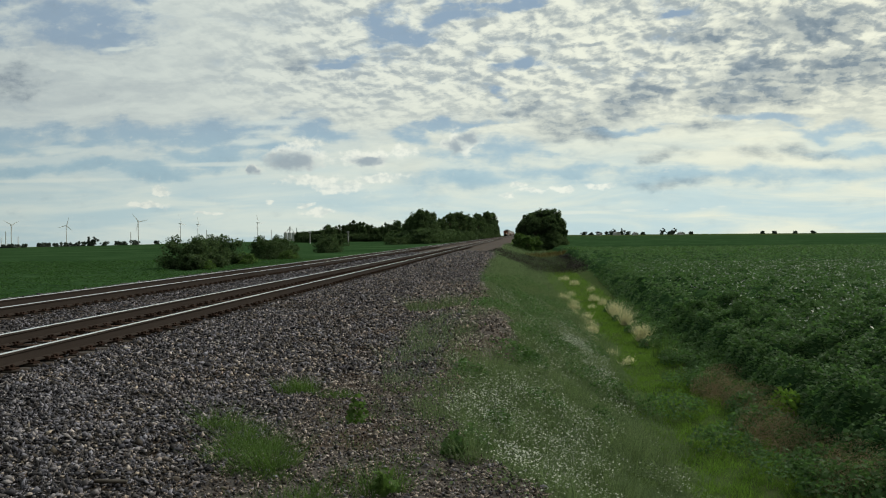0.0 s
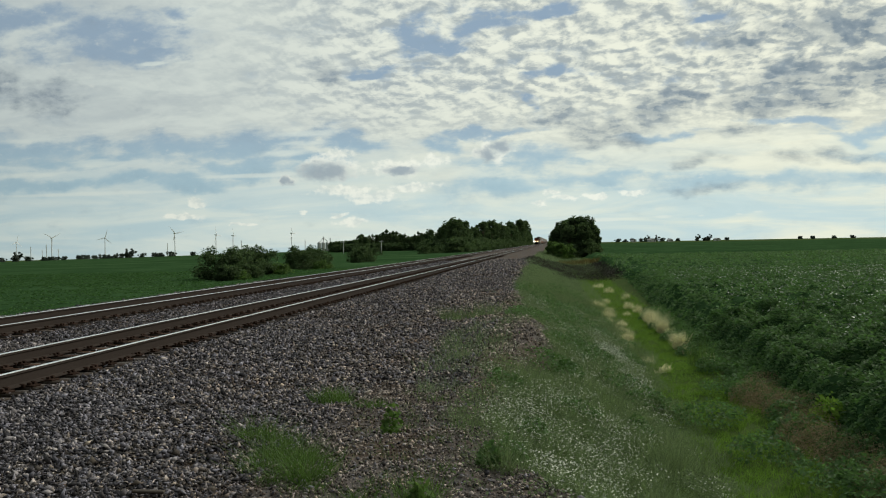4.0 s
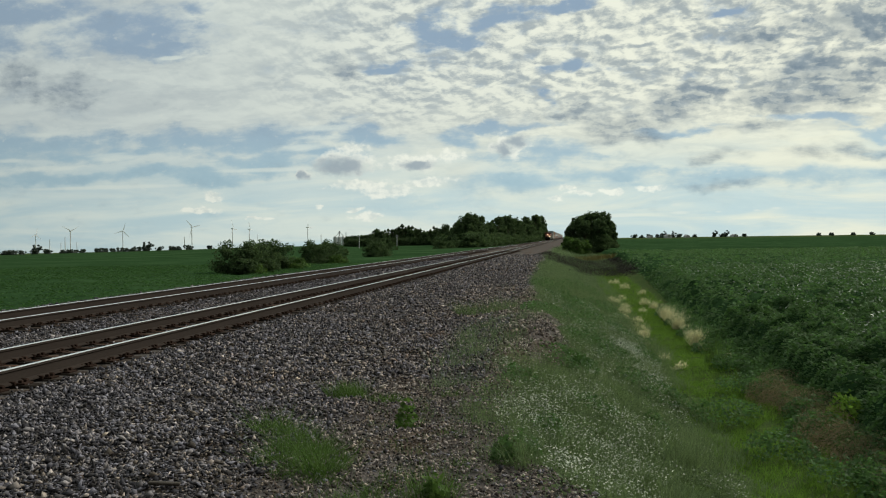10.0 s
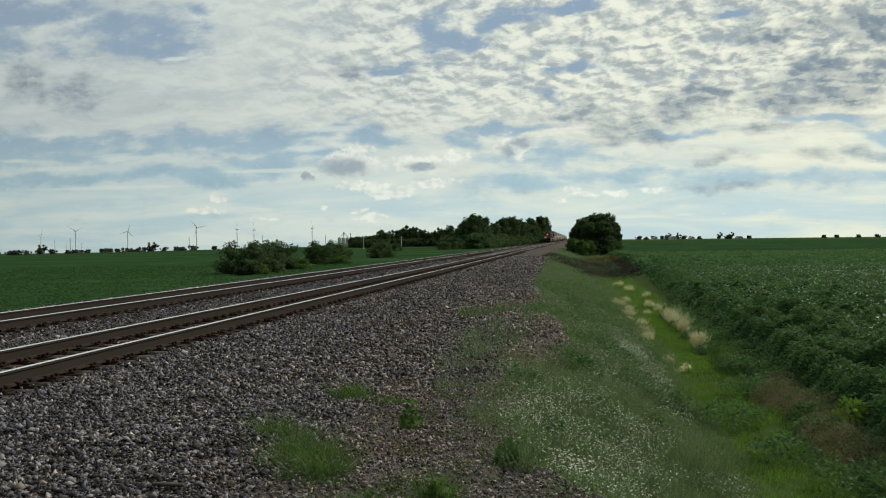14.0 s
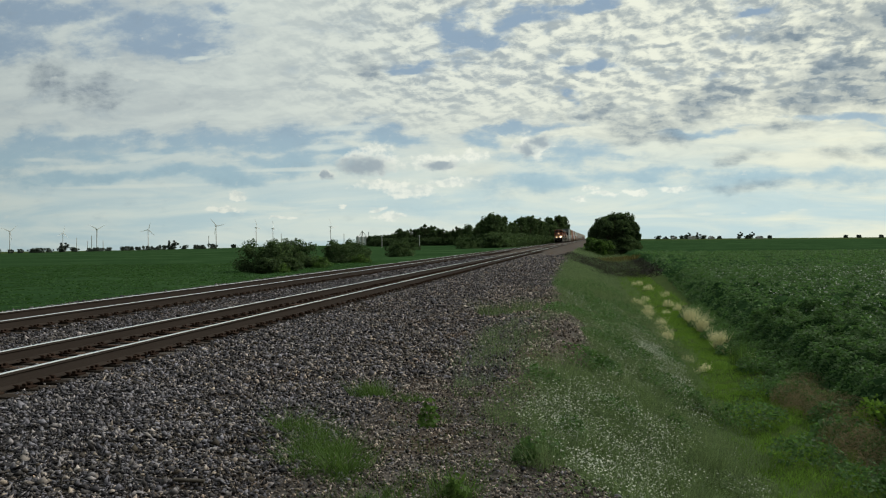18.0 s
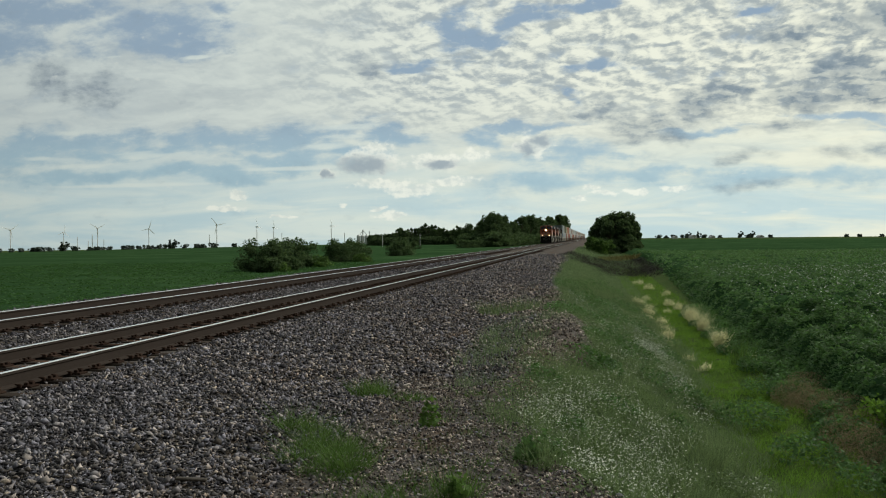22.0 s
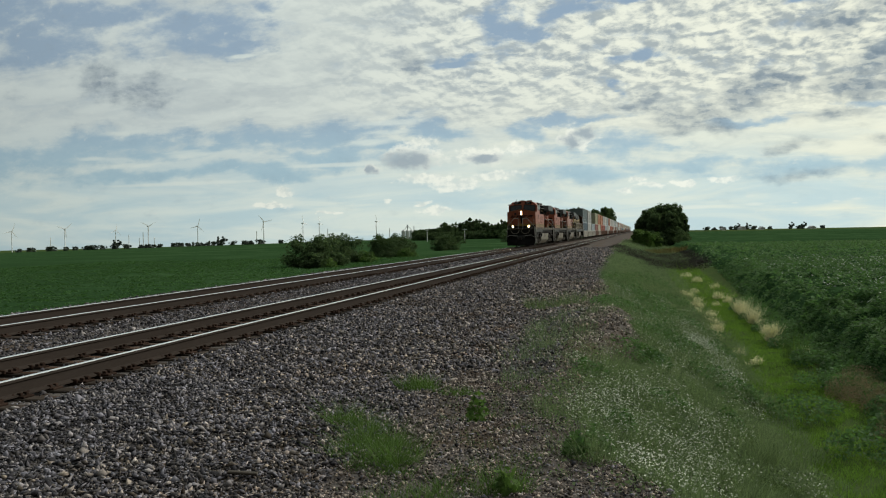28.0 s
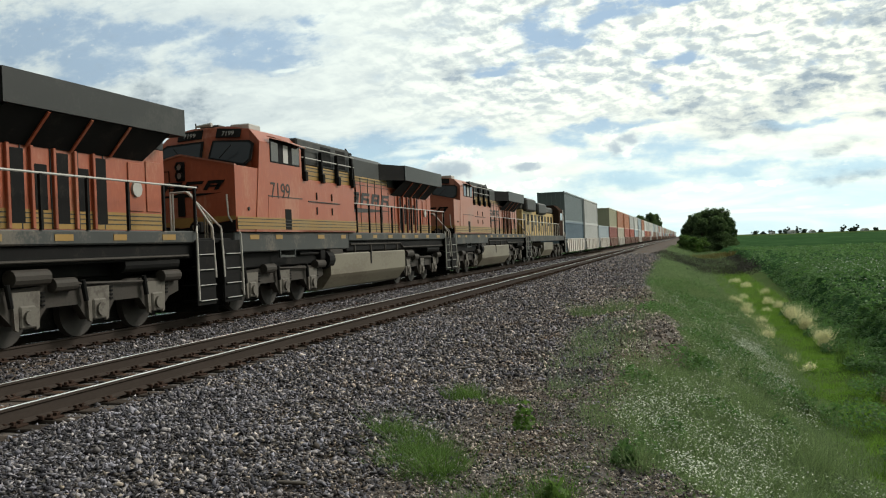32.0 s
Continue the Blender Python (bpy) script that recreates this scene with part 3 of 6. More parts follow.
def build_track(name, middle, label, lift=0.0):
    track = thing(name, label, "railway track", kind="structure", at=pose(0, 0, lift))
    for side in (-1, 1):
        c = middle + side * GAUGE / 2
        rail = part("rail", Shape().prism(rail_outline(c), "y", -40, 2400), M["rail_side"], track, "rust-brown steel rail")
        part("rail_head", Shape().prism([(c + a, z) for a, z in ((0.0345, -0.019), (0.0345, -0.009), (0.027, -0.003), (0.016, 0.001), (0.006, 0.002), (-0.006, 0.002), (-0.016, 0.001), (-0.027, -0.003), (-0.0345, -0.009), (-0.0345, -0.019))], "y", -40, 2400), M["steel"], rail, "polished running surface")
    tie = mesh_of("tie", Shape().box(-1.3, 1.3, -0.115, 0.115, -0.40, -0.225, 0.012), M["tie"])
    plate = Shape()
    for side in (-1, 1):
        plate.box(side * GAUGE / 2 - 0.19, side * GAUGE / 2 + 0.19, -0.095, 0.095, -0.225, -0.200, 0.005)
        for dx in (-0.105, 0.105):
            for dy in (-0.05, 0.05):
                plate.box(side * GAUGE / 2 + dx - 0.028, side * GAUGE / 2 + dx + 0.028, dy - 0.022, dy + 0.022, -0.205, -0.165, 0.006)
        for dy in (-0.13, 0.13):
            plate.box(side * GAUGE / 2 - 0.09, side * GAUGE / 2 + 0.09, dy - 0.02, dy + 0.02, -0.225, -0.17, 0.01)
    plates = mesh_of("tie_plate", plate, M["rust"])
    rng = random.Random(5)
    for i in range(230):
        y = 3.0 + i * 0.53
        t = part("tie", tie, None, track)
        t.location = (middle + rng.uniform(-0.05, 0.05), y + rng.uniform(-0.02, 0.02), rng.uniform(-0.008, 0.004))
        t.rotation_euler = (0, 0, rng.uniform(-0.012, 0.012))
        part("tie_plate", plates, None, t)
    return track


build_track("near_track", NEAR, "empty railway track with shiny rails on wooden ties")
build_track("far_track", FAR, "railway track with shiny rails on wooden ties under the train", LIFT)


# ---- plants ----
def cards(places, size, up, rng, squash=1.0, tilt=1.0):
    """Leaves: one folded four-cornered blade each, at the places, turned at random. up: how far they lie flat."""
    n = len(places)
    a = rng.uniform(0, 2 * np.pi, n)
    normal = rng.normal(0, 1, (n, 3)) * tilt
    normal[:, 2] = np.abs(normal[:, 2]) + up
    normal /= np.linalg.norm(normal, axis=1)[:, None]
    u = np.stack([np.cos(a), np.sin(a), 0 * a], 1)
    u -= normal * (u * normal).sum(1)[:, None]
    u /= np.linalg.norm(u, axis=1)[:, None]
    w = np.cross(normal, u)
    s = np.asarray(size) * rng.uniform(0.6, 1.3, n)
    s = s[:, None]
    corners = [places - u * s, places + w * s * 0.62 * squash + normal * s * 0.15, places + u * s, places - w * s * 0.62 * squash + normal * s * 0.15]
    return np.stack(corners, 1).reshape(-1, 3), np.arange(4 * n).reshape(n, 4)


def blades(places, tall, wide, rng, lean=0.35):
    """Grass: a narrow three-cornered blade each."""
    n = len(places)
    a = rng.uniform(0, 2 * np.pi, n)
    h = np.asarray(tall) * rng.uniform(0.55, 1.25, n)
    side = np.stack([np.cos(a), np.sin(a), 0 * a], 1) * (np.asarray(wide) * np.ones(n))[:, None]
    b = rng.uniform(0, 2 * np.pi, n)
    tip = np.stack([np.cos(b) * lean * h * rng.uniform(0, 1, n), np.sin(b) * lean * h * rng.uniform(0, 1, n), h], 1)
    return np.stack([places - side, places + side, places + tip], 1).reshape(-1, 3), np.arange(3 * n).reshape(n, 3)


def scatter(n, x0, x1, y0, y1, rng, power=1.0):
    x = rng.uniform(x0, x1, n)
    y = y0 + (y1 - y0) * rng.uniform(0, 1, n) ** power
    return x, y


def on_land(x, y, lift=0.0):
    return np.stack([x, y, land(x, y) + lift], 1)


def build_tree(seed, tall, wide, leaves, leaf, low=0.15, material="leaf", trunk=True, label="", category="tree", name="tree", clumps=60, belly=0.48):
    """A tapered trunk with limbs, and a crown of clumps of leaves with an uneven outline."""
    rng = np.random.default_rng(seed)
    tree = thing(name, label, category)
    wood = Shape()
    if trunk:
        wood.rod((0, 0, -0.3), (0.1, 0, tall * 0.45), tall * 0.030, 8, tall * 0.018)
        wood.rod((0.1, 0, tall * 0.45), (0, 0.1, tall * 0.8), tall * 0.018, 6, tall * 0.006)
    middles = []
    for i in range(clumps):
        a, r = rng.uniform(0, 6.28), wide * 0.44 * rng.uniform(0.0, 1.0) ** 0.5
        h = rng.uniform(low, 0.97)
        r *= math.sqrt(max(0.05, 1 - ((h - belly) / (1.04 - belly if h > belly else 0.08 + belly)) ** 2))
        middles.append((math.cos(a) * r, math.sin(a) * r, tall * h))
        if i % 3 == 0:
            wood.rod((0, 0, tall * max(0.05, h * 0.55)), middles[-1], tall * 0.008, 5, tall * 0.002)
    part("trunk", wood, M["bark"], tree, "brown bark trunk and limbs")
    middles = np.array(middles)
    pick = rng.integers(0, clumps, leaves)
    ball = rng.normal(0, 1, (leaves, 3))
    ball /= np.linalg.norm(ball, axis=1)[:, None]
    radius = wide * 0.135 * rng.uniform(0.6, 1.25, clumps)[pick] * rng.uniform(0.2, 1.0, leaves) ** 0.5
    places = middles[pick] + ball * radius[:, None] * np.array([1, 1, 0.85])
    places[:, 2] = np.maximum(places[:, 2], 0.05)
    part("crown", cards(places, leaf, 0.3, rng), M[material], tree, "dense dark green foliage")
    return tree


def plant(tree, x, y, turn=0.0, sink=0.0):
    tree.matrix_basis = pose(x, y, float(land(x, y)) - sink, 0, 0, turn)
    return tree


# the clump beside the ditch, ahead
def sized(tree, tall, wide, high, across):
    """Brings a tree built to one height and width to another."""
    tree.matrix_basis = tree.matrix_basis @ Matrix.Diagonal((across / wide, across / wide, high / tall, 1))
    return tree


CLUMP = [(7.5, 6.0), (6.9, 5.4), (5.7, 5.0)]
WOODS = [build_tree(40 + k, tall, wide, 12000, 0.17, 0.03, label="leafy dark green tree in a clump beside the ditch", clumps=110, belly=0.36) for k, (tall, wide) in enumerate(CLUMP)]
for i, (k, x, y, high, across) in enumerate([(0, 4.2, 163, 7.7, 5.4), (1, 1.8, 161, 6.7, 4.2), (1, 6.3, 164, 7.1, 4.4), (2, 0.4, 160, 5.0, 2.9), (2, 7.7, 165, 5.3, 3.1), (0, 3.0, 170, 7.3, 5.0), (2, 5.6, 158, 5.8, 3.6), (1, 2.9, 158, 6.0, 3.6)]):
    tree = WOODS[k] if i in (0, 1, 3) else copy_thing(WOODS[k], Matrix())
    tagged(sized(plant(tree, x, y, 50 * i), *CLUMP[k], high, across), group="trees beside the ditch")

# the wood along the far side of the tracks: how high it stands over the horizon, by the slope to the left of straight ahead
WOOD_U = (-0.265, -0.240, -0.232, -0.226, -0.212, -0.203, -0.195, -0.183, -0.173, -0.165, -0.157, -0.150, -0.142, -0.134, -0.127, -0.120, -0.112, -0.104, -0.099, -0.091, -0.081, -0.071, -0.063, -0.058, -0.048, -0.038, -0.033, -0.0276, -0.0235)
WOOD_RISE = (0.006, 0.007, 0.008, 0.014, 0.015, 0.015, 0.0205, 0.018, 0.0145, 0.0115, 0.0170, 0.0145, 0.0175, 0.0150, 0.0215, 0.0265, 0.0298, 0.0262, 0.0180, 0.0205, 0.0255, 0.0280, 0.0250, 0.0215, 0.0250, 0.0268, 0.0250, 0.0180, 0.008)


def wood_far(u):
    return float(np.interp(u, (-0.27, -0.16, -0.135, -0.112, -0.08, -0.04, -0.024), (395, 390, 310, 265, 330, 480, 660)))


SIZES = [(10.3, 9.0), (8.9, 8.5), (11.6, 8.0), (6.7, 8.0)]
TALL = [build_tree(60 + k, tall, wide, 6500, 0.30, 0.04, label="dark green tree in the wood beside the tracks", clumps=80) for k, (tall, wide) in enumerate(SIZES)]
FIR = (13.5, 4.4)
FIRS = build_tree(71, *FIR, 3600, 0.30, 0.04, label="narrow dark conifer standing in the wood", belly=0.12)
wood_rng = random.Random(8)
first = set()


def wood_tree(u, y, share, kinds=(0, 1, 2), spread=1.0, leafy=True):
    """One tree of the wood: its slope to the side, its distance, and how much of the wood's height it reaches."""
    x = u * y
    k = wood_rng.choice(kinds) if leafy else "fir"
    base = TALL[k] if leafy else FIRS
    tree = base if k not in first else copy_thing(base, Matrix())
    first.add(k)
    high = share * float(np.interp(u, WOOD_U, WOOD_RISE)) * y + EYE - float(land(x, y))
    tall, wide = SIZES[k] if leafy else FIR
    tagged(sized(plant(tree, x, y, wood_rng.uniform(0, 360)), tall, wide, high * 0.965, max(4.5, high * 0.62) * spread if leafy else high * 0.30), group="trees of the wood" if leafy else "conifers of the wood")


for i, u in enumerate(WOOD_U[2:-2]):
    if -0.215 < u < -0.145:
        for d in (-0.004, 0.0, 0.004):
            wood_tree(u + d, wood_far(u) + wood_rng.uniform(-6, 14), wood_rng.uniform(0.85, 1.0) if d else 1.0, leafy=False)
    else:
        wood_tree(u, wood_far(u) + wood_rng.uniform(-4, 4), 1.0)
for i in range(62):
    u = -0.236 + (0.206 * (i + 0.5) / 62)
    wood_tree(u, wood_far(u) + wood_rng.uniform(-14, 30), wood_rng.uniform(0.45, 0.86), (0, 1, 2, 3))
for i in range(10):
    wood_tree(-0.262 + 0.0035 * i, 390 + wood_rng.uniform(-8, 8), wood_rng.uniform(0.8, 1.0), (1, 3))
for u in (-0.0265, -0.025, -0.030, -0.034, -0.028):
    wood_tree(u, 690 + wood_rng.uniform(-10, 60), wood_rng.uniform(0.8, 0.95), (0, 2), 0.7)
for yaw, far in ((13.9, 300), (11.4, 310)):
    p = way(yaw, 0) * far
    pole = thing("utility_pole", "grey wooden utility pole at the edge of the field", "utility pole", "utility poles", at=pose(p.x, p.y, float(land(p.x, p.y))))
    part("post", Shape().rod((0, 0, -0.5), (0, 0, 4.6), 0.14, 8, 0.10), M["house"], pole)
    part("crossarm", Shape().box(-0.7, 0.7, -0.06, 0.06, 4.2, 4.34, 0.01), M["house"], pole)

# shrubs between the far track and the field
SHRUBS = [build_tree(80 + k, tall, wide, 9000, 0.085, 0.02, trunk=False, label="round dark green shrub beside the railway", category="shrub", name="shrub") for k, (tall, wide) in enumerate([(2.9, 4.2), (2.4, 4.6), (1.3, 2.4)])]
for i, (k, x, y) in enumerate([(0, -26.0, 65), (1, -26.4, 70), (0, -26.6, 75), (0, -27.5, 92), (1, -27.5, 97), (2, -24.2, 62), (2, -24.6, 67), (1, -27.5, 122)]):
    shrub = SHRUBS[k] if i in (0, 1, 5) else copy_thing(SHRUBS[k], Matrix())
    tagged(plant(shrub, x, y, 70 * i), group="shrubs beside the railway")

PALE = build_tree(90, 1.3, 2.4, 3000, 0.07, 0.02, "weed", trunk=False, label="pale green low shrub beside the railway", category="shrub", name="low_shrub")
for i, (x, y) in enumerate([(-23.8, 62.5), (-24.4, 75), (-25.2, 92)]):
    tagged(plant(PALE if i == 0 else copy_thing(PALE, Matrix()), x, y, 63 * i, 0.1), group="low shrubs beside the railway")
tagged(plant(copy_thing(SHRUBS[2], Matrix()), -27.3, 29.0, 40, 0.0), group="shrubs beside the railway")
for i, (k, x, y) in enumerate([(0, 1.4, 156), (1, 3.4, 156), (0, 5.6, 157), (1, 7.0, 160), (2, -0.2, 156), (2, 0.9, 152), (2, 8.4, 163)]):
    tagged(plant(copy_thing(SHRUBS[k], Matrix()), x, y, 40 * i), group="shrubs beside the ditch")
LIGHT = build_tree(97, 2.6, 2.8, 6000, 0.10, 0.02, "weed", trunk=False, label="light green shrub at the foot of the tree clump", category="shrub", name="shrub")
for i, (x, y) in enumerate([(-0.1, 150), (1.3, 147), (2.6, 151)]):
    tagged(plant(LIGHT if i == 0 else copy_thing(LIGHT, Matrix()), x, y, 80 * i), group="shrubs beside the ditch")
BRUSH = build_tree(95, 4.6, 7.5, 3600, 0.28, 0.02, trunk=False, label="dense dark green brush at the edge of the wood", category="shrub", name="brush")
for i in range(46):
    u = -0.150 + 0.124 * i / 45
    y = wood_far(u) - 14 - wood_rng.uniform(0, 12)
    brush = BRUSH if i == 0 else copy_thing(BRUSH, Matrix())
    tagged(plant(brush, min(u * y, -17.2), y, i * 77, wood_rng.uniform(0.0, 1.2)), group="brush along the wood")
for i in range(16):
    u = -0.255 + 0.0068 * i
    tagged(plant(copy_thing(BRUSH, Matrix()), u * 378, 378, i * 51, 1.0), group="brush along the wood")
for i, (u, y) in enumerate([(-0.222, 205), (-0.210, 215), (-0.150, 225), (-0.140, 232), (-0.133, 240)]):
    tagged(plant(copy_thing(SHRUBS[i % 2], Matrix()), u * y, y, i * 51, 0.4), group="shrubs beside the railway")


# soybeans: a closed canopy, and its upper leaves
def field_edge(y):
    return np.interp(y, (0, 12, 25, 60, 120), (3.9, 3.9, 4.0, 5.2, 5.6))


def canopy(x, y):
    e = field_edge(y)
    return land(x, y) + 0.46 * smooth(x, e, e + 0.9) * (1 + 0.50 * waves(x, y, 1.0, 21) * smooth(-x, -16, -7) + 0.28 * waves(x, y, 2.7, 22)) - 0.25 * smooth(-x, -e, -e + 0.3)


def canopy_left(x, y):
    return land(x, y) + 0.35 + 0.06 * waves(x, y, 1.5, 23) - 0.8 * smooth(x, -20, -18)


rng = np.random.default_rng(11)
right = thing("soybean_field", "dense green soybean crop beyond the ditch", "crop field", kind="stuff")
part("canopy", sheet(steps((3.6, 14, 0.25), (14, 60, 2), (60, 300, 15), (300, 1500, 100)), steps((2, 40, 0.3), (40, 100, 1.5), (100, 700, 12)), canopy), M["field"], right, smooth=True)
leaf_places, leaf_sizes = [], []
for n, x0, x1, y0, y1, s in ((150000, 3.8, 12, 6, 27, 0.042), (110000, 3.8, 22, 25, 60, 0.06), (60000, 4.8, 50, 55, 130, 0.10)):
    x, y = scatter(n, x0, x1, y0, y1, rng)
    ok = x > field_edge(y) - 0.15
    x, y = x[ok], y[ok]
    leaf_places.append(np.stack([x, y, canopy(x, y) + rng.uniform(-0.02, 0.22, len(x)) * (0.55 + 0.45 * waves(x, y, 0.7, 27))], 1))
    leaf_sizes.append(np.full(len(x), s))
part("leaves", cards(np.concatenate(leaf_places), np.concatenate(leaf_sizes), 1.1, rng), M["soy"], right)
x, y = scatter(17000, 6.0, 24, 14, 60, rng)
ok = waves(x, y, 3.0, 25) > 0.0
part("pale_leaves", cards(np.stack([x, y, canopy(x, y) + 0.19], 1)[ok], 0.045, 0.6, rng), M["pale_leaf"], right, "leaves showing their pale undersides")
left = thing("crop_field", "flat green crop field beyond the tracks", "crop field", kind="stuff")
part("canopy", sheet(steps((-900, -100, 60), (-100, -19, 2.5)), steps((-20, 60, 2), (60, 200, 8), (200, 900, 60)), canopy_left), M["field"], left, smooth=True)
x, y = scatter(120000, -60, -19, 14, 90, rng)
part("leaves", cards(np.stack([x, y, canopy_left(x, y) + 0.02], 1), 0.065, 1.6, rng), M["crop"], left)

# grass on the bank, in the ditch, and on the far side
def grass(name, label, material, groups, wide, lean=0.4):
    points, faces, k = [], [], 0
    for n, x0, x1, y0, y1, tall, keep in groups:
        x, y = scatter(n, x0, x1, y0, y1, rng, 1.25)
        x = np.where(x < 2.0, bank_edge(y) + (x + 2.0) / 4.0 * (2.0 - bank_edge(y)), x)
        ok = keep(x, y) & (((x + 0.8) / 0.75) ** 2 + ((y - 17.2) / 3.0) ** 2 > 1 + 0.5 * waves(x, y, 0.7, 37))
        p, f = blades(on_land(x[ok], y[ok], -0.03), tall, wide * (1 + y[ok] * 0.02), rng, lean)
        points.append(p)
        faces.append(f + k)
        k += len(p)
    return solid(name, (np.concatenate(points), np.concatenate(faces)), M[material], label, "grass", "stuff")


def patchy(x, y):
    return waves(x, y, 1.6, 31) > -0.45


def anywhere(x, y):
    return x == x


def fringe(x, y):
    return waves(x, y, 1.1, 35) + 0.5 * waves(x, y, 0.4, 36) > 0.1 - 1.0 * (x - bank_edge(y))


# across the slope: -2 is the gravel's edge, 2 the foot of the bank
grass("bank_grass", "knee-high wild grass on the slope to the ditch", "grass",
      [(130000, -1.7, 2.4, 4.5, 24, 0.16, patchy), (60000, -1.8, 2.6, 22, 80, 0.26, patchy), (30000, -2.75, -1.3, 5, 50, 0.14, fringe), (14000, -2.0, 4.5, 80, 170, 0.5, anywhere)], 0.0032, 1.3)
grass("ditch_grass", "bright green grass in the ditch bottom", "ditch",
      [(70000, 1.9, 3.7, 6, 40, 0.12, anywhere), (9000, 1.9, 4.2, 40, 90, 0.25, anywhere)], 0.004, 1.3)


# broad-leaved weeds, tufts and dry grass: middles, reach, height, number
def patch(name, label, material, rows, leaf, category="weeds", flat=0.5, lift=0.0, on=land):
    places = []
    for x, y, r, h, count in rows:
        a, q = rng.uniform(0, 6.28, count), r * np.sqrt(rng.uniform(0, 1, count))
        px, py = x + np.cos(a) * q, y + np.sin(a) * q * 1.3
        pz = on(px, py) + lift + h * rng.uniform(0.05, 1, count) * (1 - 0.6 * (q / r) ** 2)
        places.append(np.stack([px, py, pz], 1))
    return solid(name, cards(np.concatenate(places), leaf, flat, rng), M[material], label, category, "stuff")


def tuft(name, label, material, rows, wide, on, lean=0.5, category="grass"):
    places, tall = [], []
    for x, y, r, h, count in rows:
        a, q = rng.uniform(0, 6.28, count), r * np.sqrt(rng.uniform(0, 1, count))
        px, py = x + np.cos(a) * q, y + np.sin(a) * q * 0.9
        places.append(np.stack([px, py, on(px, py) - 0.02], 1))
        tall.append(np.full(count, h))
    return solid(name, blades(np.concatenate(places), np.concatenate(tall), wide, rng, lean), M[material], label, category, "stuff")


tuft_rng = random.Random(12)
tuft("grass_tuft", "bright green grass tuft growing in the gravel", "weed",
     [(-2.92 + 1.0 * k / 43 + tuft_rng.uniform(-0.22, 0.22) * (0.5 + k / 43), 8.15 - 1.6 * k / 43 + tuft_rng.uniform(-0.22, 0.22), tuft_rng.uniform(0.06, 0.2), tuft_rng.choice((0.06, 0.10, 0.16, 0.27)), tuft_rng.randrange(30, 130)) for k in range(44)], 0.0034, bed, 2.0)
tuft("grass_tuft", "small green grass tuft in the gravel", "weed", [(-2.72, 10.1, 0.22, 0.22, 300), (-2.55, 9.9, 0.18, 0.18, 200), (-2.14, 9.85, 0.22, 0.13, 200)], 0.0045, bed, 1.4)
tuft("grass_tuft", "sparse low grass in the gravel", "weed", [(-1.36, 6.3, 0.35, 0.16, 260), (-1.0, 6.2, 0.16, 0.30, 160), (-1.6, 5.8, 0.3, 0.18, 240), (-1.9, 9.2, 0.3, 0.08, 80), (-0.95, 8.3, 0.35, 0.10, 90), (-1.2, 9.0, 0.4, 0.08, 90)] + [(-2.4 + 2.0 * tuft_rng.random(), 5.6 + 5.5 * tuft_rng.random(), 0.12, tuft_rng.uniform(0.04, 0.14), 26) for i in range(46)], 0.0036, bed, 1.6)
tuft("grass_tuft", "green grass tuft on the gravel shoulder", "herb", [(-2.5, 20.9, 0.28, 0.40, 200), (-2.2, 21.6, 0.26, 0.30, 150), (-1.85, 22.3, 0.32, 0.42, 200), (-1.5, 23.3, 0.25, 0.30, 100)], 0.005, bed, 1.2)
tuft("grass_tuft", "thin weeds scattered over the gravel shoulder", "grass", [(-2.1 + 1.5 * tuft_rng.random(), 10.8 + 8.0 * tuft_rng.random(), 0.22, tuft_rng.uniform(0.12, 0.38), 34) for i in range(44)], 0.0042, bed, 1.2)
patch("leafy_weed", "upright leafy green weed in the gravel", "weed", [(-1.65, 8.55, 0.12, 0.42, 170), (-1.0, 6.15, 0.10, 0.4, 120)], 0.035, flat=0.2, lift=0.1)
patch("leafy_weed", "dark leafy weed at the edge of the gravel", "soy", [(-0.58, 7.45, 0.13, 0.22, 240), (-0.42, 8.0, 0.14, 0.26, 200)], 0.034, flat=0.3, lift=0.06)
patch("bank_weeds", "broad-leaved dark green weeds on the slope", "soy",
      [(0.6, 18.6, 0.9, 0.30, 1600), (-0.4, 22.5, 1.0, 0.32, 1500), (-0.1, 15.0, 0.6, 0.22, 700), (1.5, 16.0, 0.7, 0.25, 700), (2.6, 15.2, 0.6, 0.30, 700), (2.9, 12.6, 0.5, 0.30, 600), (0.9, 25.5, 0.8, 0.4, 900), (0.2, 29.0, 0.9, 0.5, 900), (1.2, 33.0, 0.8, 0.5, 800),
       (-0.8, 36.0, 0.9, 0.5, 800), (0.4, 42.0, 1.1, 0.6, 900), (3.4, 11.2, 0.5, 0.35, 600), (3.3, 18.0, 0.4, 0.3, 400)]
      + [(-0.9 + 3.0 * tuft_rng.random(), 7.5 + 26 * tuft_rng.random(), tuft_rng.uniform(0.15, 0.4), tuft_rng.uniform(0.14, 0.30), 200) for i in range(30)], 0.032, lift=0.10)
patch("bank_weeds", "small-leaved grey-green weeds on the slope", "herb",
      [(-0.9 + 3.0 * tuft_rng.random(), 6.5 + 30 * tuft_rng.random(), tuft_rng.uniform(0.2, 0.6), tuft_rng.uniform(0.16, 0.40), 420) for i in range(150)], 0.016, flat=0.3, lift=0.02)
tuft("bank_clumps", "darker taller grass clumps on the slope", "herb",
     [(-0.9 + 3.0 * tuft_rng.random(), 6.5 + 40 * tuft_rng.random() ** 1.3, tuft_rng.uniform(0.12, 0.45), tuft_rng.uniform(0.18, 0.46), 190) for i in range(240)], 0.0036, land, 1.0)
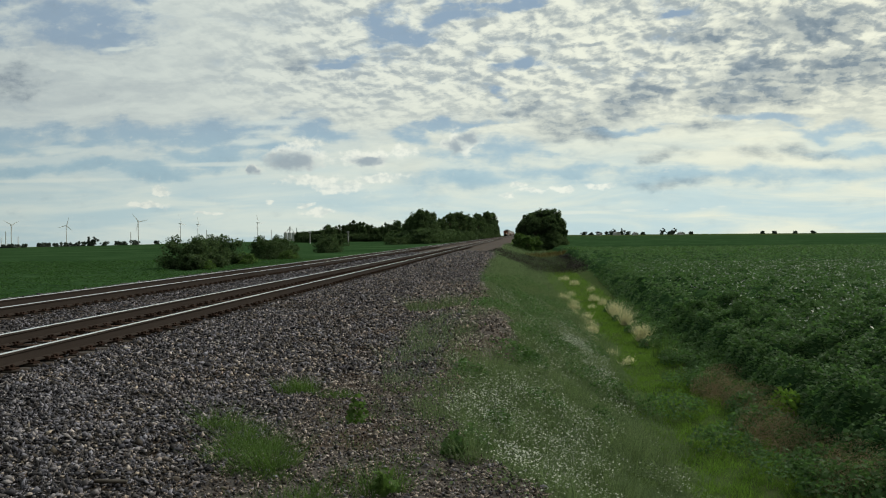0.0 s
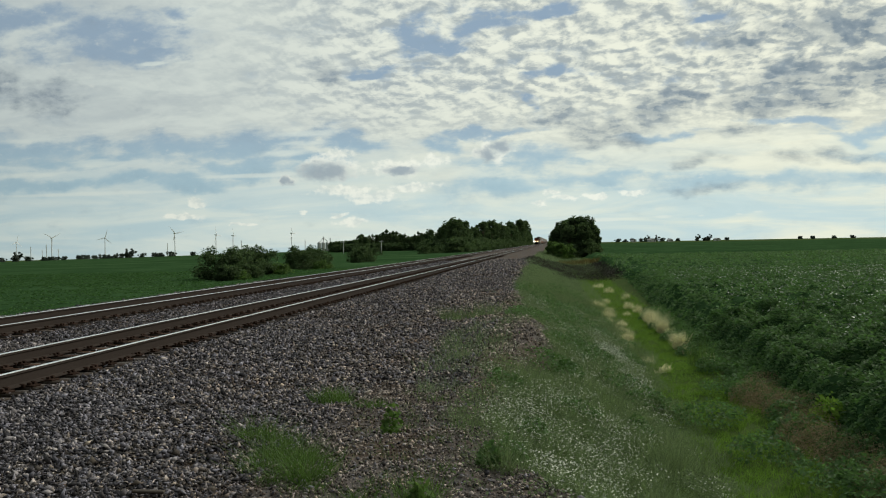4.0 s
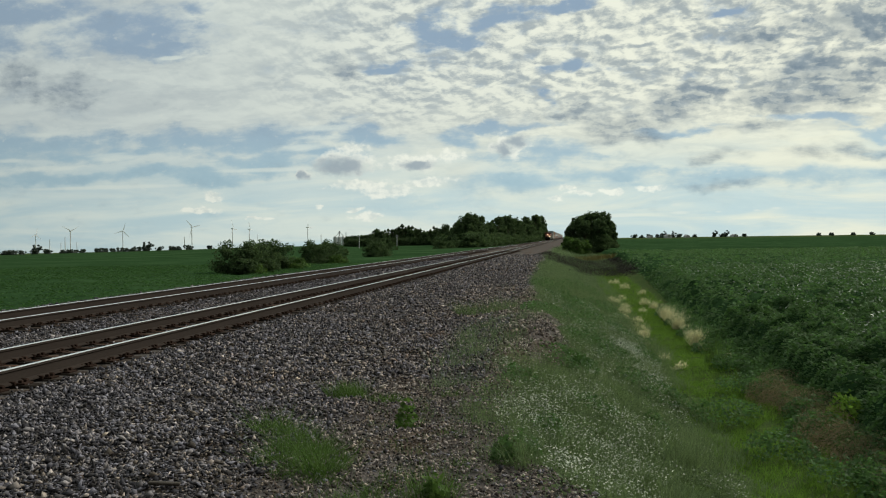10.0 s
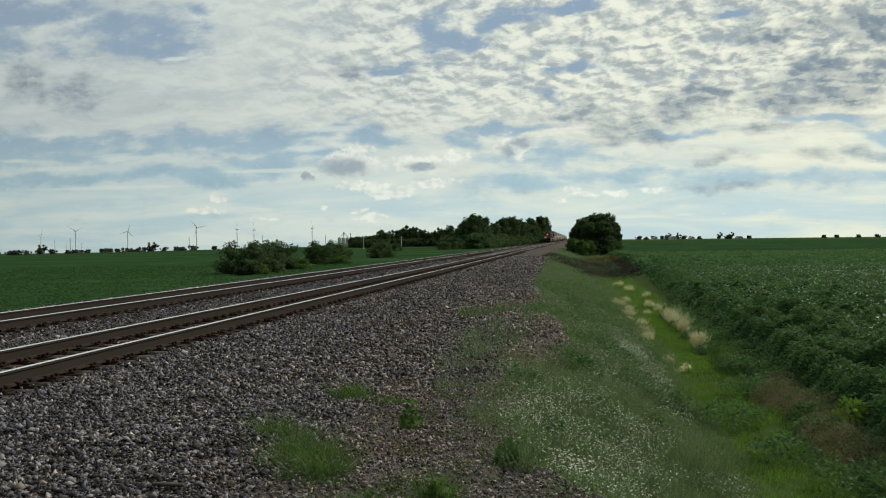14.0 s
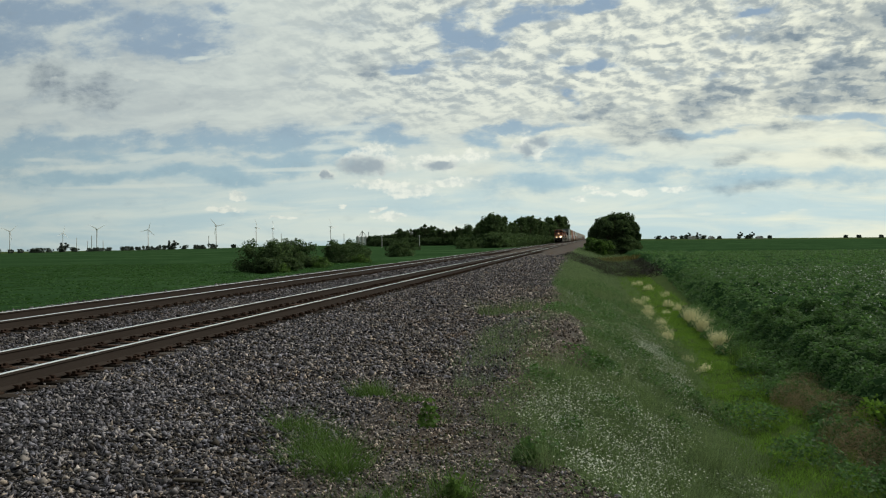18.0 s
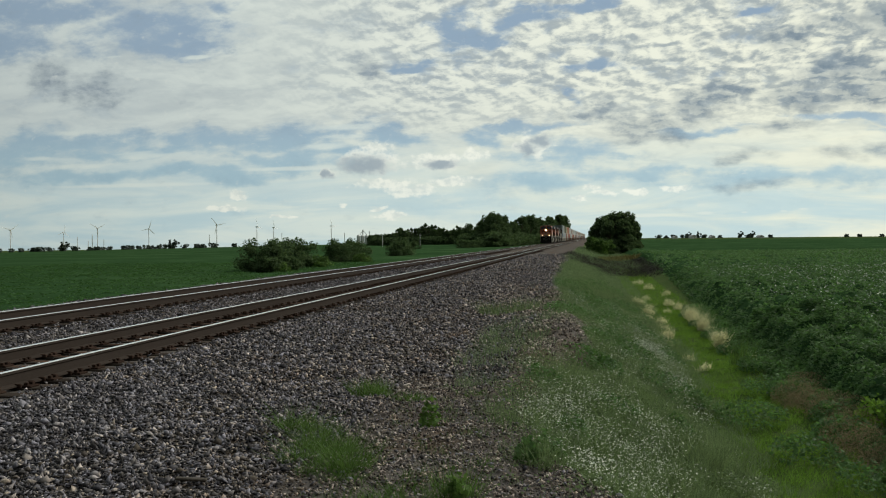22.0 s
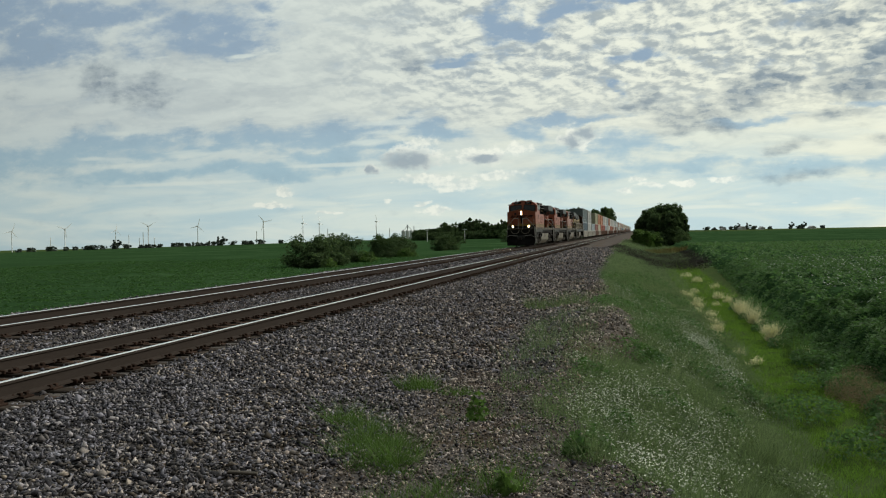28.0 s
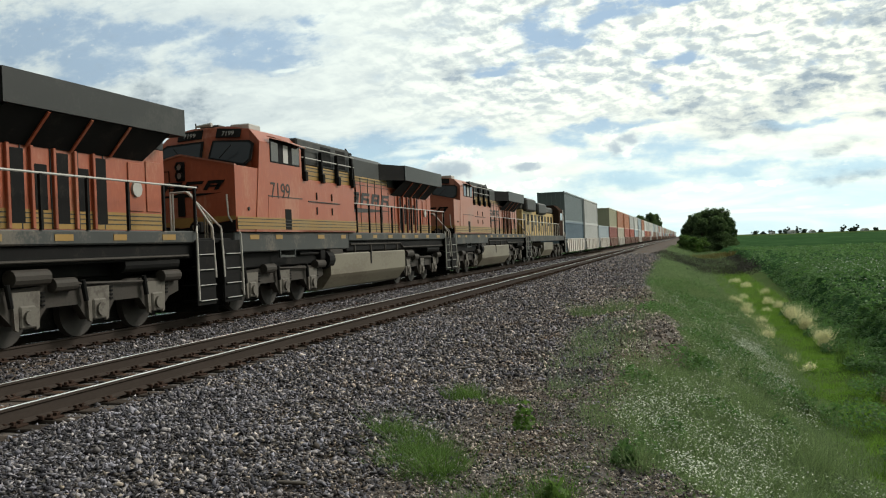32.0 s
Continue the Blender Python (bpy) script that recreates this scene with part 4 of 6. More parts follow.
patch("vine_weeds", "dark green weeds on the ditch's far bank", "soy",
      [(4.0 + 0.25 * math.sin(i * 2.1), 8.2 + i * 1.15, 0.5, 0.34, 900) for i in range(26)], 0.038, lift=0.04)
x, y = scatter(90000, -1.85, 1.9, 5.5, 32, rng, 1.2)
x = bank_edge(y) + (x + 2.0) / 4.0 * (2.0 - bank_edge(y))
zone = np.exp(-((x - 0.1) / 0.95) ** 2 - ((y - 9.6) / 3.2) ** 2) + 0.9 * np.exp(-((x - 1.4) / 0.7) ** 2 - ((y - 20.5) / 5.0) ** 2)
ok = 0.9 * zone + 0.45 * waves(x, y, 1.9, 41) + 0.35 * waves(x, y, 0.6, 42) + rng.uniform(-0.5, 0.5, len(x)) > 0.66
solid("wild_flowers", cards(on_land(x[ok], y[ok], 0.0) + np.stack([0 * x[ok], 0 * x[ok], rng.uniform(0.14, 0.34, ok.sum())], 1), 0.0082 + 0.0002 * y[ok], 1.2, rng, 1.5), M["bloom"], "tiny white wildflowers over the grassy bank", "wildflowers", "stuff")
DRY = [(3.6, 38.4, 0.30, 0.40, 300), (3.58, 33.2, 0.34, 0.62, 900), (3.6, 31.6, 0.36, 0.66, 1100), (3.66, 30.0, 0.34, 0.56, 900), (3.7, 28.7, 0.24, 0.44, 420), (3.62, 27.0, 0.2, 0.40, 300), (3.56, 25.3, 0.30, 0.52, 800), (3.6, 24.6, 0.2, 0.36, 260), (3.9, 22.0, 0.3, 0.34, 200),
       (2.98, 59, 0.6, 0.4, 500), (3.3, 53, 0.5, 0.4, 400), (3.85, 47.5, 0.4, 0.4, 300), (3.4, 40.2, 0.4, 0.4, 380), (2.6, 44.5, 0.4, 0.35, 320), (2.1, 41.6, 0.5, 0.42, 600), (2.4, 38.6, 0.34, 0.34, 360), (2.2, 35.9, 0.42, 0.40, 620), (2.05, 33.6, 0.3, 0.32, 300),
       (2.35, 31.4, 0.34, 0.36, 460), (2.3, 29.4, 0.34, 0.36, 500), (2.2, 27.3, 0.36, 0.36, 600), (2.1, 25.6, 0.26, 0.30, 260), (2.34, 22.4, 0.26, 0.26, 160), (2.55, 21.0, 0.3, 0.22, 180), (3.0, 36.5, 0.3, 0.24, 160)]
patch("dry_grass", "cream-coloured dry grass along the ditch", "dry", [(x, y, r * 0.66, h * 0.8, int(n * 0.5)) for x, y, r, h, n in DRY], 0.030, "grass", 0.2)
tuft("dry_stalks", "cream-coloured dry grass stalks along the ditch", "dry", [(x, y, r * 0.62, h * 0.9, n // 3) for x, y, r, h, n in DRY], 0.0075, land, 0.8)
tuft("reeds", "tall pale-tipped reeds in the ditch", "weed", [(3.5, 21.9, 0.26, 0.8, 70), (3.6, 21.2, 0.22, 0.6, 50)], 0.008, land, 0.45, "reeds")
patch("sorrel", "reddish-brown seeding weeds on the ditch's bank", "sorrel", [(3.95 + 0.25 * math.sin(i), 10.6 + i * 0.55, 0.50, 0.44, 3800) for i in range(14)], 0.009, flat=0.2, lift=0.02)
patch("yellow_weed", "yellow-green bushy weed among brown grass", "ditch", [(4.25, 14.3, 0.28, 0.62, 420)], 0.05, flat=0.2)
SCORCHED = [(-3.0 + 9.4 * ((i * 0.618) % 1), 67 + 40 * ((i * 0.7549) % 1)) for i in range(150)]
patch("scorched_brush", "dark scorched brush across the ditch", "burnt", [(x, y, 1.3, 0.42, 300) for x, y in SCORCHED if y > 67 + max(0.0, 1.6 - x) * 5.5 + max(0.0, x - 4.5) * 5], 0.05)
tuft("sprigs", "sparse low sprigs at the edge of the gravel", "grass", [(float(bank_edge(5 + i * 0.45)) - 0.05 - 0.9 * ((i * 0.618) % 1), 5 + i * 0.45, 0.16, 0.10, 26) for i in range(70)], 0.004, bed, 0.9)
tuft("tan_grass", "tan dry grass beyond the scorched brush", "tan", [(2.2, 112, 1.6, 0.6, 500), (4.6, 114, 1.8, 0.6, 500), (3.4, 122, 1.8, 0.6, 500)], 0.05, land)
tuft("far_side_grass", "tall grass between the far track and the field", "grass", [(-19.5 - 0.8 * math.sin(i * 1.9), 14 + i * 2.2, 1.6, 0.4, 420) for i in range(40)], 0.012, land, 0.6)
for sx, sy in ((1.9, 21.5),):
    solid("stake", Shape().box(sx - 0.03, sx + 0.03, sy - 0.03, sy + 0.03, -1.75, -1.36, 0.008), M["wood"], "short weathered wooden stake in the ditch", "stake")


# ---- the train ----
def slab(points, push):
    """A flat plate: its outline in space, and how far it is drawn out."""
    n = len(points)
    v = [Vector(p) for p in points] + [Vector(p) + Vector(push) for p in points]
    return Shape().add(v, [tuple(range(n - 1, -1, -1)), tuple(range(n, 2 * n))] + [(i, (i + 1) % n, n + (i + 1) % n, n + i) for i in range(n)])


def lettering(text, height, material, parent, m, name="number"):
    c = bpy.data.curves.new(name, "FONT")
    c.body, c.size, c.extrude, c.align_x = text, height * 1.38, 0.003, "CENTER"
    o = bpy.data.objects.new(name, c)
    scene.collection.objects.link(o)
    me = bpy.data.meshes.new_from_object(o.evaluated_get(bpy.context.evaluated_depsgraph_get()))
    bpy.data.objects.remove(o)
    me.materials.clear()
    me.materials.append(material)
    ob = part(name, me, None, parent, "painted number " + text)
    ob.matrix_basis = m
    return ob


SIDE_ON = pose(0, 0, 0, 90, 0, 90)       # writing on the side that faces +x
FRONT_ON = pose(0, 0, 0, 90, 0, 0)       # writing on the end that faces -y


def build_bogie(loco, y):
    """A three-axle truck, its middle axle at y."""
    # black block for motors and axles, added to darken the gap underneath
    part("bogie_core", Shape().box(-0.66, 0.66, y - 3.0, y + 3.0, 0.17, 1.18, 0.05), M["black"], loco)
    for s in (-1, 1):
        frame_side = Shape()
        low = [(y - 2.9, 0.72), (y - 2.5, 0.62), (y - 2.25, 0.40), (y - 1.65, 0.40), (y - 1.4, 0.66), (y - 0.55, 0.66), (y - 0.3, 0.36), (y + 0.3, 0.36), (y + 0.55, 0.66), (y + 1.4, 0.66), (y + 1.65, 0.40), (y + 2.25, 0.40), (y + 2.5, 0.62), (y + 2.9, 0.72)]
        top = [(y + 2.9, 1.0), (y + 1.2, 1.08), (y + 0.5, 0.98), (y - 0.5, 0.98), (y - 1.2, 1.08), (y - 2.9, 1.0)]
        frame_side.prism(low + top, "x", s * 1.14, s * 1.30)
        f = part("bogie_frame", frame_side, M["truck"], loco, "cast steel bogie side frame")
        for k in (-1.95, 0.0, 1.95):
            part("wheel", Shape().rod((s * 0.70, y + k, 0.53), (s * 0.84, y + k, 0.53), 0.53, 28).rod((s * 0.84, y + k, 0.53), (s * 1.12, y + k, 0.53), 0.10, 10), M["wheel"], loco)
            part("journal_box", Shape().box(s * 1.30 - 0.10, s * 1.30 + 0.10, y + k - 0.20, y + k + 0.20, 0.34, 0.74, 0.03).rod((s * 1.38, y + k, 0.53), (s * 1.45, y + k, 0.53), 0.13, 12), M["cast"], f, "grey cast axle box")
            part("pedestal", Shape().prism([(y + k - 0.34, 0.98), (y + k + 0.34, 0.98), (y + k + 0.30, 0.34), (y + k + 0.22, 0.30), (y + k + 0.16, 0.66), (y + k - 0.16, 0.66), (y + k - 0.22, 0.30), (y + k - 0.30, 0.34)], "x", s * 1.30, s * 1.36), M["cast"], f, "grey cast pedestal")
            part("damper", Shape().rod((s * 1.40, y + k - 0.5, 1.12), (s * 1.40, y + k - 0.42, 0.72), 0.05, 8), M["black"], f)
            spring = Shape()
            for j in range(4):
                spring.rod((s * 1.27, y + k + 0.42, 0.70 + j * 0.075), (s * 1.27, y + k + 0.42, 0.735 + j * 0.075), 0.10, 10)
            part("spring", spring, M["black"], f)
        part("brake_cylinder", Shape().rod((s * 1.38, y - 1.35, 1.06), (s * 1.38, y - 0.75, 1.06), 0.13, 12).rod((s * 1.38, y - 0.75, 1.06), (s * 1.38, y + 1.6, 1.0), 0.03, 6), M["truck"], f)
        part("brake_cylinder", Shape().rod((s * 1.38, y + 2.1, 1.08), (s * 1.38, y + 2.75, 1.08), 0.13, 12), M["truck"], f)
        part("sand_pipe", Shape().pipe([(s * 1.2, y - 2.75, 1.2), (s * 1.2, y - 2.8, 0.6), (s * 1.0, y - 2.6, 0.18)], 0.025), M["black"], f)


def build_steps(loco, y, out):
    """Corner steps at one end, with their pale edges and grab rails. out: -1 at the front end, 1 at the rear."""
    for s in (-1, 1):
        st = part("step_well", Shape().box(s * 1.52 - 0.02, s * 1.52 + 0.02, y - 0.42, y + 0.42, 0.32, 1.85, 0.01).box(min(s * 0.9, s * 1.5), max(s * 0.9, s * 1.5), y + out * 0.42 - 0.02, y + out * 0.42 + 0.02, 0.4, 1.85), M["black"], loco)
        for k in range(4):
            z = 0.42 + k * 0.36
            part("tread", Shape().box(min(s * 1.0, s * 1.58), max(s * 1.0, s * 1.58), y - 0.36, y + 0.36, z, z + 0.02, 0.004), M["black"], st)
            part("tread_edge", Shape().box(s * 1.585 - 0.012, s * 1.585 + 0.012, y - 0.36, y + 0.36, z + 0.002, z + 0.022, 0.004), M["silver"], st, "worn pale step edge")
        rail_a = [(s * 0.25, y + out * 0.68, 1.9), (s * 0.25, y + out * 0.68, 3.05), (s * 0.72, y + out * 0.68, 3.05), (s * 1.50, y + out * 0.42, 2.15), (s * 1.56, y + out * 0.42, 0.95)]
        rail_b = [(s * 1.38, y - out * 0.12, 2.1), (s * 1.38, y - out * 0.12, 3.0), (s * 1.40, y - out * 0.14, 2.45), (s * 1.58, y - out * 0.42, 2.0), (s * 1.60, y - out * 0.44, 0.45)]
        part("grab_rail", Shape().pipe(rail_a, 0.024), M["rail_white"], loco, "white painted grab rail")
        part("grab_rail", Shape().pipe(rail_b[1:], 0.024), M["rail_white"], loco, "white painted grab rail")
        part("grab_rail", Shape().pipe([(s * 1.2, y + out * 0.68, 1.9), (s * 1.2, y + out * 0.68, 2.5), (s * 1.35, y + out * 0.6, 2.3), (s * 1.35, y + out * 0.6, 1.9)], 0.02), M["tank"], loco, "bent brake hose stand")


def taller(loco, k):
    """Draws a whole engine up from the rail by a factor."""
    for ob in loco.children_recursive:
        if ob.matrix_basis.translation.z:
            ob.matrix_basis = Matrix.Diagonal((1, 1, k, 1)) @ ob.matrix_basis
        else:
            ob.data.transform(Matrix.Diagonal((1, 1, k, 1)))
    return loco


def build_loco(label, body, number, lit, group):
    loco = thing("locomotive", label, "locomotive", group)
    o = M[body]
    # frame and walkway
    part("frame", Shape().box(-1.50, 1.50, 1.08, 8.9, 1.52, 2.06, 0.03), M["sill"], loco, "grey side sill")
    part("frame", Shape().box(-1.50, 1.50, 8.9, 21.3, 1.78, 2.06, 0.03), M["sill"], loco, "grey walkway edge")
    part("frame", Shape().box(-0.95, 0.95, 0.15, 21.8, 1.15, 1.80, 0.03), M["black"], loco, "black main frame")
    part("underframe", Shape().box(-1.30, 1.30, 1.6, 7.4, 1.10, 1.53, 0.03), M["black"], loco)
    part("underframe", Shape().box(-1.40, 1.40, 8.9, 21.2, 1.42, 1.78, 0.03), M["black"], loco)
    for s in (-1, 1):
        for i, y in enumerate((1.9, 3.4, 6.3, 8.2, 9.6, 11.3, 13.0, 14.7, 16.4, 18.1, 19.8)):
            part("reflector", Shape().box(s * 1.506 - 0.006, s * 1.506 + 0.006, y, y + (0.42 if i % 2 else 0.5), 1.86, 1.98), M["yellow"], loco, "amber reflective strip")
    # nose
    nose = [(-1.57, 2.06), (1.57, 2.06), (1.57, 3.74), (0, 4.07), (-1.57, 3.74)]
    part("nose", Shape().prism(nose, "y", 1.08, 2.75), o, loco, "orange short nose")
    lip = Shape()
    for s in (-1, 1):
        lip.add([(0, 1.05, 4.10), (s * 1.58, 1.05, 3.77), (s * 1.58, 1.15, 3.77), (0, 1.15, 4.10), (0, 1.05, 4.06), (s * 1.58, 1.05, 3.73), (s * 1.58, 1.15, 3.73), (0, 1.15, 4.06)],
                [(0, 1, 2, 3), (4, 7, 6, 5), (0, 4, 5, 1), (1, 5, 6, 2)])
    part("nose_lip", lip, M["faded"], loco)
    part("nose_band", slab([(-1.56, 1.074, 2.46), (1.56, 1.074, 2.46), (1.56, 1.074, 2.36), (0, 1.074, 2.20), (-1.56, 1.074, 2.36)], (0, -0.006, 0)), M["yellow"], loco, "curved yellow band")
    part("nose_base", slab([(-1.56, 1.07, 2.35), (0, 1.07, 2.19), (1.56, 1.07, 2.35), (1.56, 1.07, 2.06), (-1.56, 1.07, 2.06)], (0, -0.008, 0)), M["black"], loco)
    # the maker's mark on the nose as plain slanted bars
    emblem = Shape()
    for j in range(4):
        x0 = -1.22 + j * 0.62
        for a, b, c, d in ((0.0, 0.13, 3.14, 3.38), (0.13, 0.50, 3.30, 3.38), (0.13, 0.42, 3.22, 3.26), (0.13, 0.44, 3.14, 3.18) if j % 2 == 0 else (0.33, 0.46, 3.14, 3.3)):
            emblem.add([(x0 + a + (c - 3.14) * 0.7, 1.058, c), (x0 + b + (c - 3.14) * 0.7, 1.058, c), (x0 + b + (d - 3.14) * 0.7, 1.058, d), (x0 + a + (d - 3.14) * 0.7, 1.058, d)], [(0, 1, 2, 3)])
    emblem.add([(-1.3, 1.057, 3.00), (0.2, 1.057, 2.98), (1.2, 1.057, 3.06), (0.1, 1.057, 3.07)], [(0, 1, 2, 3)])
    part("emblem", emblem, M["black"], loco, "dark lettering as plain bars")
    part("nose_door", Shape().box(-0.98, -0.36, 1.065, 1.08, 2.35, 3.66, 0.005), o, loco)
    part("door_frame", Shape().box(-1.00, -0.98, 1.055, 1.08, 2.30, 3.68).box(-0.36, -0.34, 1.055, 1.08, 2.30, 3.68).box(-0.98, -0.36, 1.055, 1.08, 3.66, 3.68), M["black"], loco)
    part("door_window", Shape().rod((-0.67, 1.068, 3.56), (-0.67, 1.05, 3.56), 0.13, 14), M["glass"], loco)
    part("step_plate", Shape().box(-0.10, 0.10, 1.03, 1.08, 2.5, 3.3, 0.01), M["black"], loco)
    box = part("headlight", Shape().box(-0.13, 0.13, 1.03, 1.09, 3.40, 3.90, 0.02), M["black"], loco)
    for z in (3.54, 3.76):
        part("rim", Shape().tube((0, 1.03, z), (0, 0.95, z), 0.105, 0.088, 18), M["black"], box)
        part("lens", Shape().rod((0, 1.035, z), (0, 1.023, z), 0.086, 16), M["lamp"] if lit else M["silver"], box, "lit headlight" if lit else "unlit headlight")
        if lit:
            part("bulb", Shape().rod((0, 1.024, z), (0, 1.018, z), 0.074, 12), M["bulb"], box)
    for s in (-1, 1):
        box = part("ditch_light", Shape().box(s * 0.88 - 0.13, s * 0.88 + 0.13, 0.28, 0.46, 2.04, 2.32, 0.03), M["black"], loco)
        part("rim", Shape().tube((s * 0.88, 0.29, 2.18), (s * 0.88, 0.19, 2.18), 0.115, 0.098, 18), M["black"], box)
        part("lens", Shape().rod((s * 0.88, 0.29, 2.18), (s * 0.88, 0.276, 2.18), 0.096, 16), M["lamp"] if lit else M["silver"], box, "lit ditch light" if lit else "unlit ditch light")
        if lit:
            part("bulb", Shape().rod((s * 0.88, 0.277, 2.18), (s * 0.88, 0.270, 2.18), 0.082, 12), M["bulb"], box)
    # cab
    ring = [(-1.59, 2.06), (1.59, 2.06), (1.59, 4.48), (1.20, 4.86), (0.55, 4.97), (-0.55, 4.97), (-1.20, 4.86), (-1.59, 4.48)]
    front = [(x, 2.10 + max(0.0, z - 3.6) * 0.42, z) for x, z in ring]
    back = [(x, 5.10, z) for x, z in ring]
    k = len(ring)
    part("cab", Shape().add(front + back, [tuple(range(k)), tuple(range(2 * k - 1, k - 1, -1))] + [((i + 1) % k, i, k + i, k + (i + 1) % k) for i in range(k)]), o, loco, "orange cab body")

    def windscreen(points, gap):
        return slab([(x, 2.10 + (z - 3.6) * 0.42 - gap, z) for x, z in points], (0, -0.02, 0.008))
    for s in (-1, 1):
        edge = [(s * 0.10, 4.05), (s * 1.25, 3.80), (s * 1.44, 3.96), (s * 1.44, 4.42), (s * 1.30, 4.52), (s * 0.14, 4.58)]
        inner = [(s * 0.17, 4.10), (s * 1.22, 3.87), (s * 1.37, 3.99), (s * 1.37, 4.38), (s * 1.27, 4.46), (s * 0.20, 4.52)]
        w = part("windscreen", windscreen(edge[::s], 0.002), M["black"], loco, "black rubber window surround")
        part("pane", windscreen(inner[::s], 0.012), M["glass"], w, "tinted glass pane")
        part("wiper", Shape().rod((s * 0.9, 2.16, 4.40), (s * 0.55, 2.10, 4.05), 0.012, 5), M["black"], w)
        board = part("number_board", windscreen([(s * 0.22, 4.66), (s * 0.98, 4.62), (s * 0.98, 4.86), (s * 0.22, 4.92)][::s], 0.01), M["black"], loco)
        if number:
            lettering(number, 0.14, M["silver"], board, pose(s * 0.60, 2.10 + 0.42 * 1.07 - 0.05, 4.70, 90 - 22, 0, 0))
        # side windows, sunshade, mirror
        w = part("side_window", Shape().box(s * 1.592 - 0.012, s * 1.592 + 0.012, 3.05, 4.95, 3.96, 4.62, 0.01), M["black"], loco, "dark window frame")
        part("pane", Shape().box(s * 1.606 - 0.003, s * 1.606 + 0.003, 3.10, 3.52, 4.0, 4.58), M["glass"], w)
        part("pane", Shape().box(s * 1.606 - 0.003, s * 1.606 + 0.003, 4.42, 4.90, 4.0, 4.58), M["glass"], w)
        part("sliding_sash", Shape().box(s * 1.602 - 0.004, s * 1.602 + 0.004, 3.86, 4.16, 4.0, 4.50), M["silver"], w, "pale open sliding sash")
        part("sunshade", slab([(s * 1.54, 3.0, 4.66), (s * 1.54, 5.05, 4.62), (s * 1.78, 5.05, 4.50), (s * 1.78, 3.0, 4.60)][::s], (0, 0, 0.02)), M["faded"], loco, "pale orange sunshade")
        part("side_door", Shape().box(s * 1.593 - 0.006, s * 1.593 + 0.006, 2.85, 4.80, 2.10, 3.02, 0.004), o, loco)
        part("side_vent", Shape().box(s * 1.602 - 0.006, s * 1.602 + 0.006, 3.86, 4.26, 2.12, 2.70, 0.004), M["black"], loco)
        part("cab_rail", Shape().box(s * 1.60 - 0.01, s * 1.60 + 0.01, 2.85, 5.06, 3.02, 3.045), M["dark"], loco)
        part("stripe", Shape().box(s * 1.599 - 0.005, s * 1.599 + 0.005, 1.10, 9.4, 2.12, 2.44), M["yellow"], loco, "yellow stripe")
        for z in (2.20, 2.29, 2.38):
            part("pinstripe", Shape().box(s * 1.608 - 0.004, s * 1.608 + 0.004, 1.10, 9.4, z, z + 0.018), M["dark"], loco)
        if number:
            turn = pose(s * 1.596, 3.62, 2.98, 0, 0, 0) @ (SIDE_ON if s > 0 else pose(0, 0, 0, 90, 0, -90))
            lettering(number, 0.46, M["dark"], loco, turn)
    part("roof_unit", Shape().box(0.35, 0.95, 3.1, 3.8, 4.88, 5.08, 0.03), M["silver"], loco, "grey roof air unit")
    part("roof_unit", Shape().box(-0.4, 0.2, 2.75, 3.9, 4.95, 5.05, 0.03), M["dark"], loco)
    part("antenna", Shape().rod((-0.8, 3.2, 4.9), (-0.8, 3.2, 5.2), 0.02, 6).rod((-0.9, 2.9, 4.92), (-0.9, 3.3, 5.02), 0.03, 6), M["dark"], loco)
    part("horn", Shape().rod((-0.4, 2.55, 5.0), (0.1, 2.55, 5.03), 0.03, 6, 0.06), M["silver"], loco)
    # wide equipment cabinet behind the cab
    part("cabinet", Shape().box(-1.575, 1.575, 5.10, 9.35, 2.06, 3.64, 0.02), o, loco, "orange equipment cabinet")
    part("cabinet_band", Shape().box(-1.50, 1.50, 5.10, 9.35, 3.64, 4.08, 0.02), M["yellow"], loco, "yellow band with dark lines")
    part("cabinet_top", Shape().box(-1.46, 1.46, 5.10, 9.35, 4.08, 4.86, 0.05), M["dark"], loco, "black cabinet top")
    for s in (-1, 1):
        for z in (3.76, 3.90, 4.0):
            part("pinstripe", Shape().box(s * 1.503 - 0.004, s * 1.503 + 0.004, 5.12, 9.33, z, z + 0.03), M["dark"], loco)
        for y in (5.3, 6.6, 7.9, 9.2):
            part("bracket", Shape().box(s * 1.56 - 0.06, s * 1.56 + 0.06, y - 0.05, y + 0.05, 3.60, 4.55, 0.01).box(s * 1.60 - 0.08, s * 1.60 + 0.08, y - 0.09, y + 0.09, 3.58, 3.86, 0.02), M["black"], loco)
        part("top_rail", Shape().rod((s * 1.58, 5.15, 4.28), (s * 1.58, 9.4, 4.28), 0.022, 6).rod((s * 1.58, 5.15, 4.60), (s * 1.58, 9.4, 4.60), 0.018, 6), M["silver"], loco)
        part("fan_panel", Shape().box(s * 1.463 - 0.01, s * 1.463 + 0.01, 6.85, 7.65, 4.16, 4.76, 0.01), M["black"], loco)
        part("fan_panel", Shape().box(s * 1.463 - 0.01, s * 1.463 + 0.01, 8.1, 8.9, 4.16, 4.76, 0.01), M["black"], loco)
        for y, z in ((6.15, 3.05), (6.15, 2.6), (7.35, 3.05), (7.35, 2.6)):
            part("latch", Shape().box(s * 1.585 - 0.015, s * 1.585 + 0.015, y - 0.03, y + 0.03, z, z + 0.22), M["black"], loco)
        part("cabinet_rail", Shape().rod((s * 1.60, 5.5, 2.98), (s * 1.60, 8.0, 2.98), 0.015, 6), M["dark"], loco)
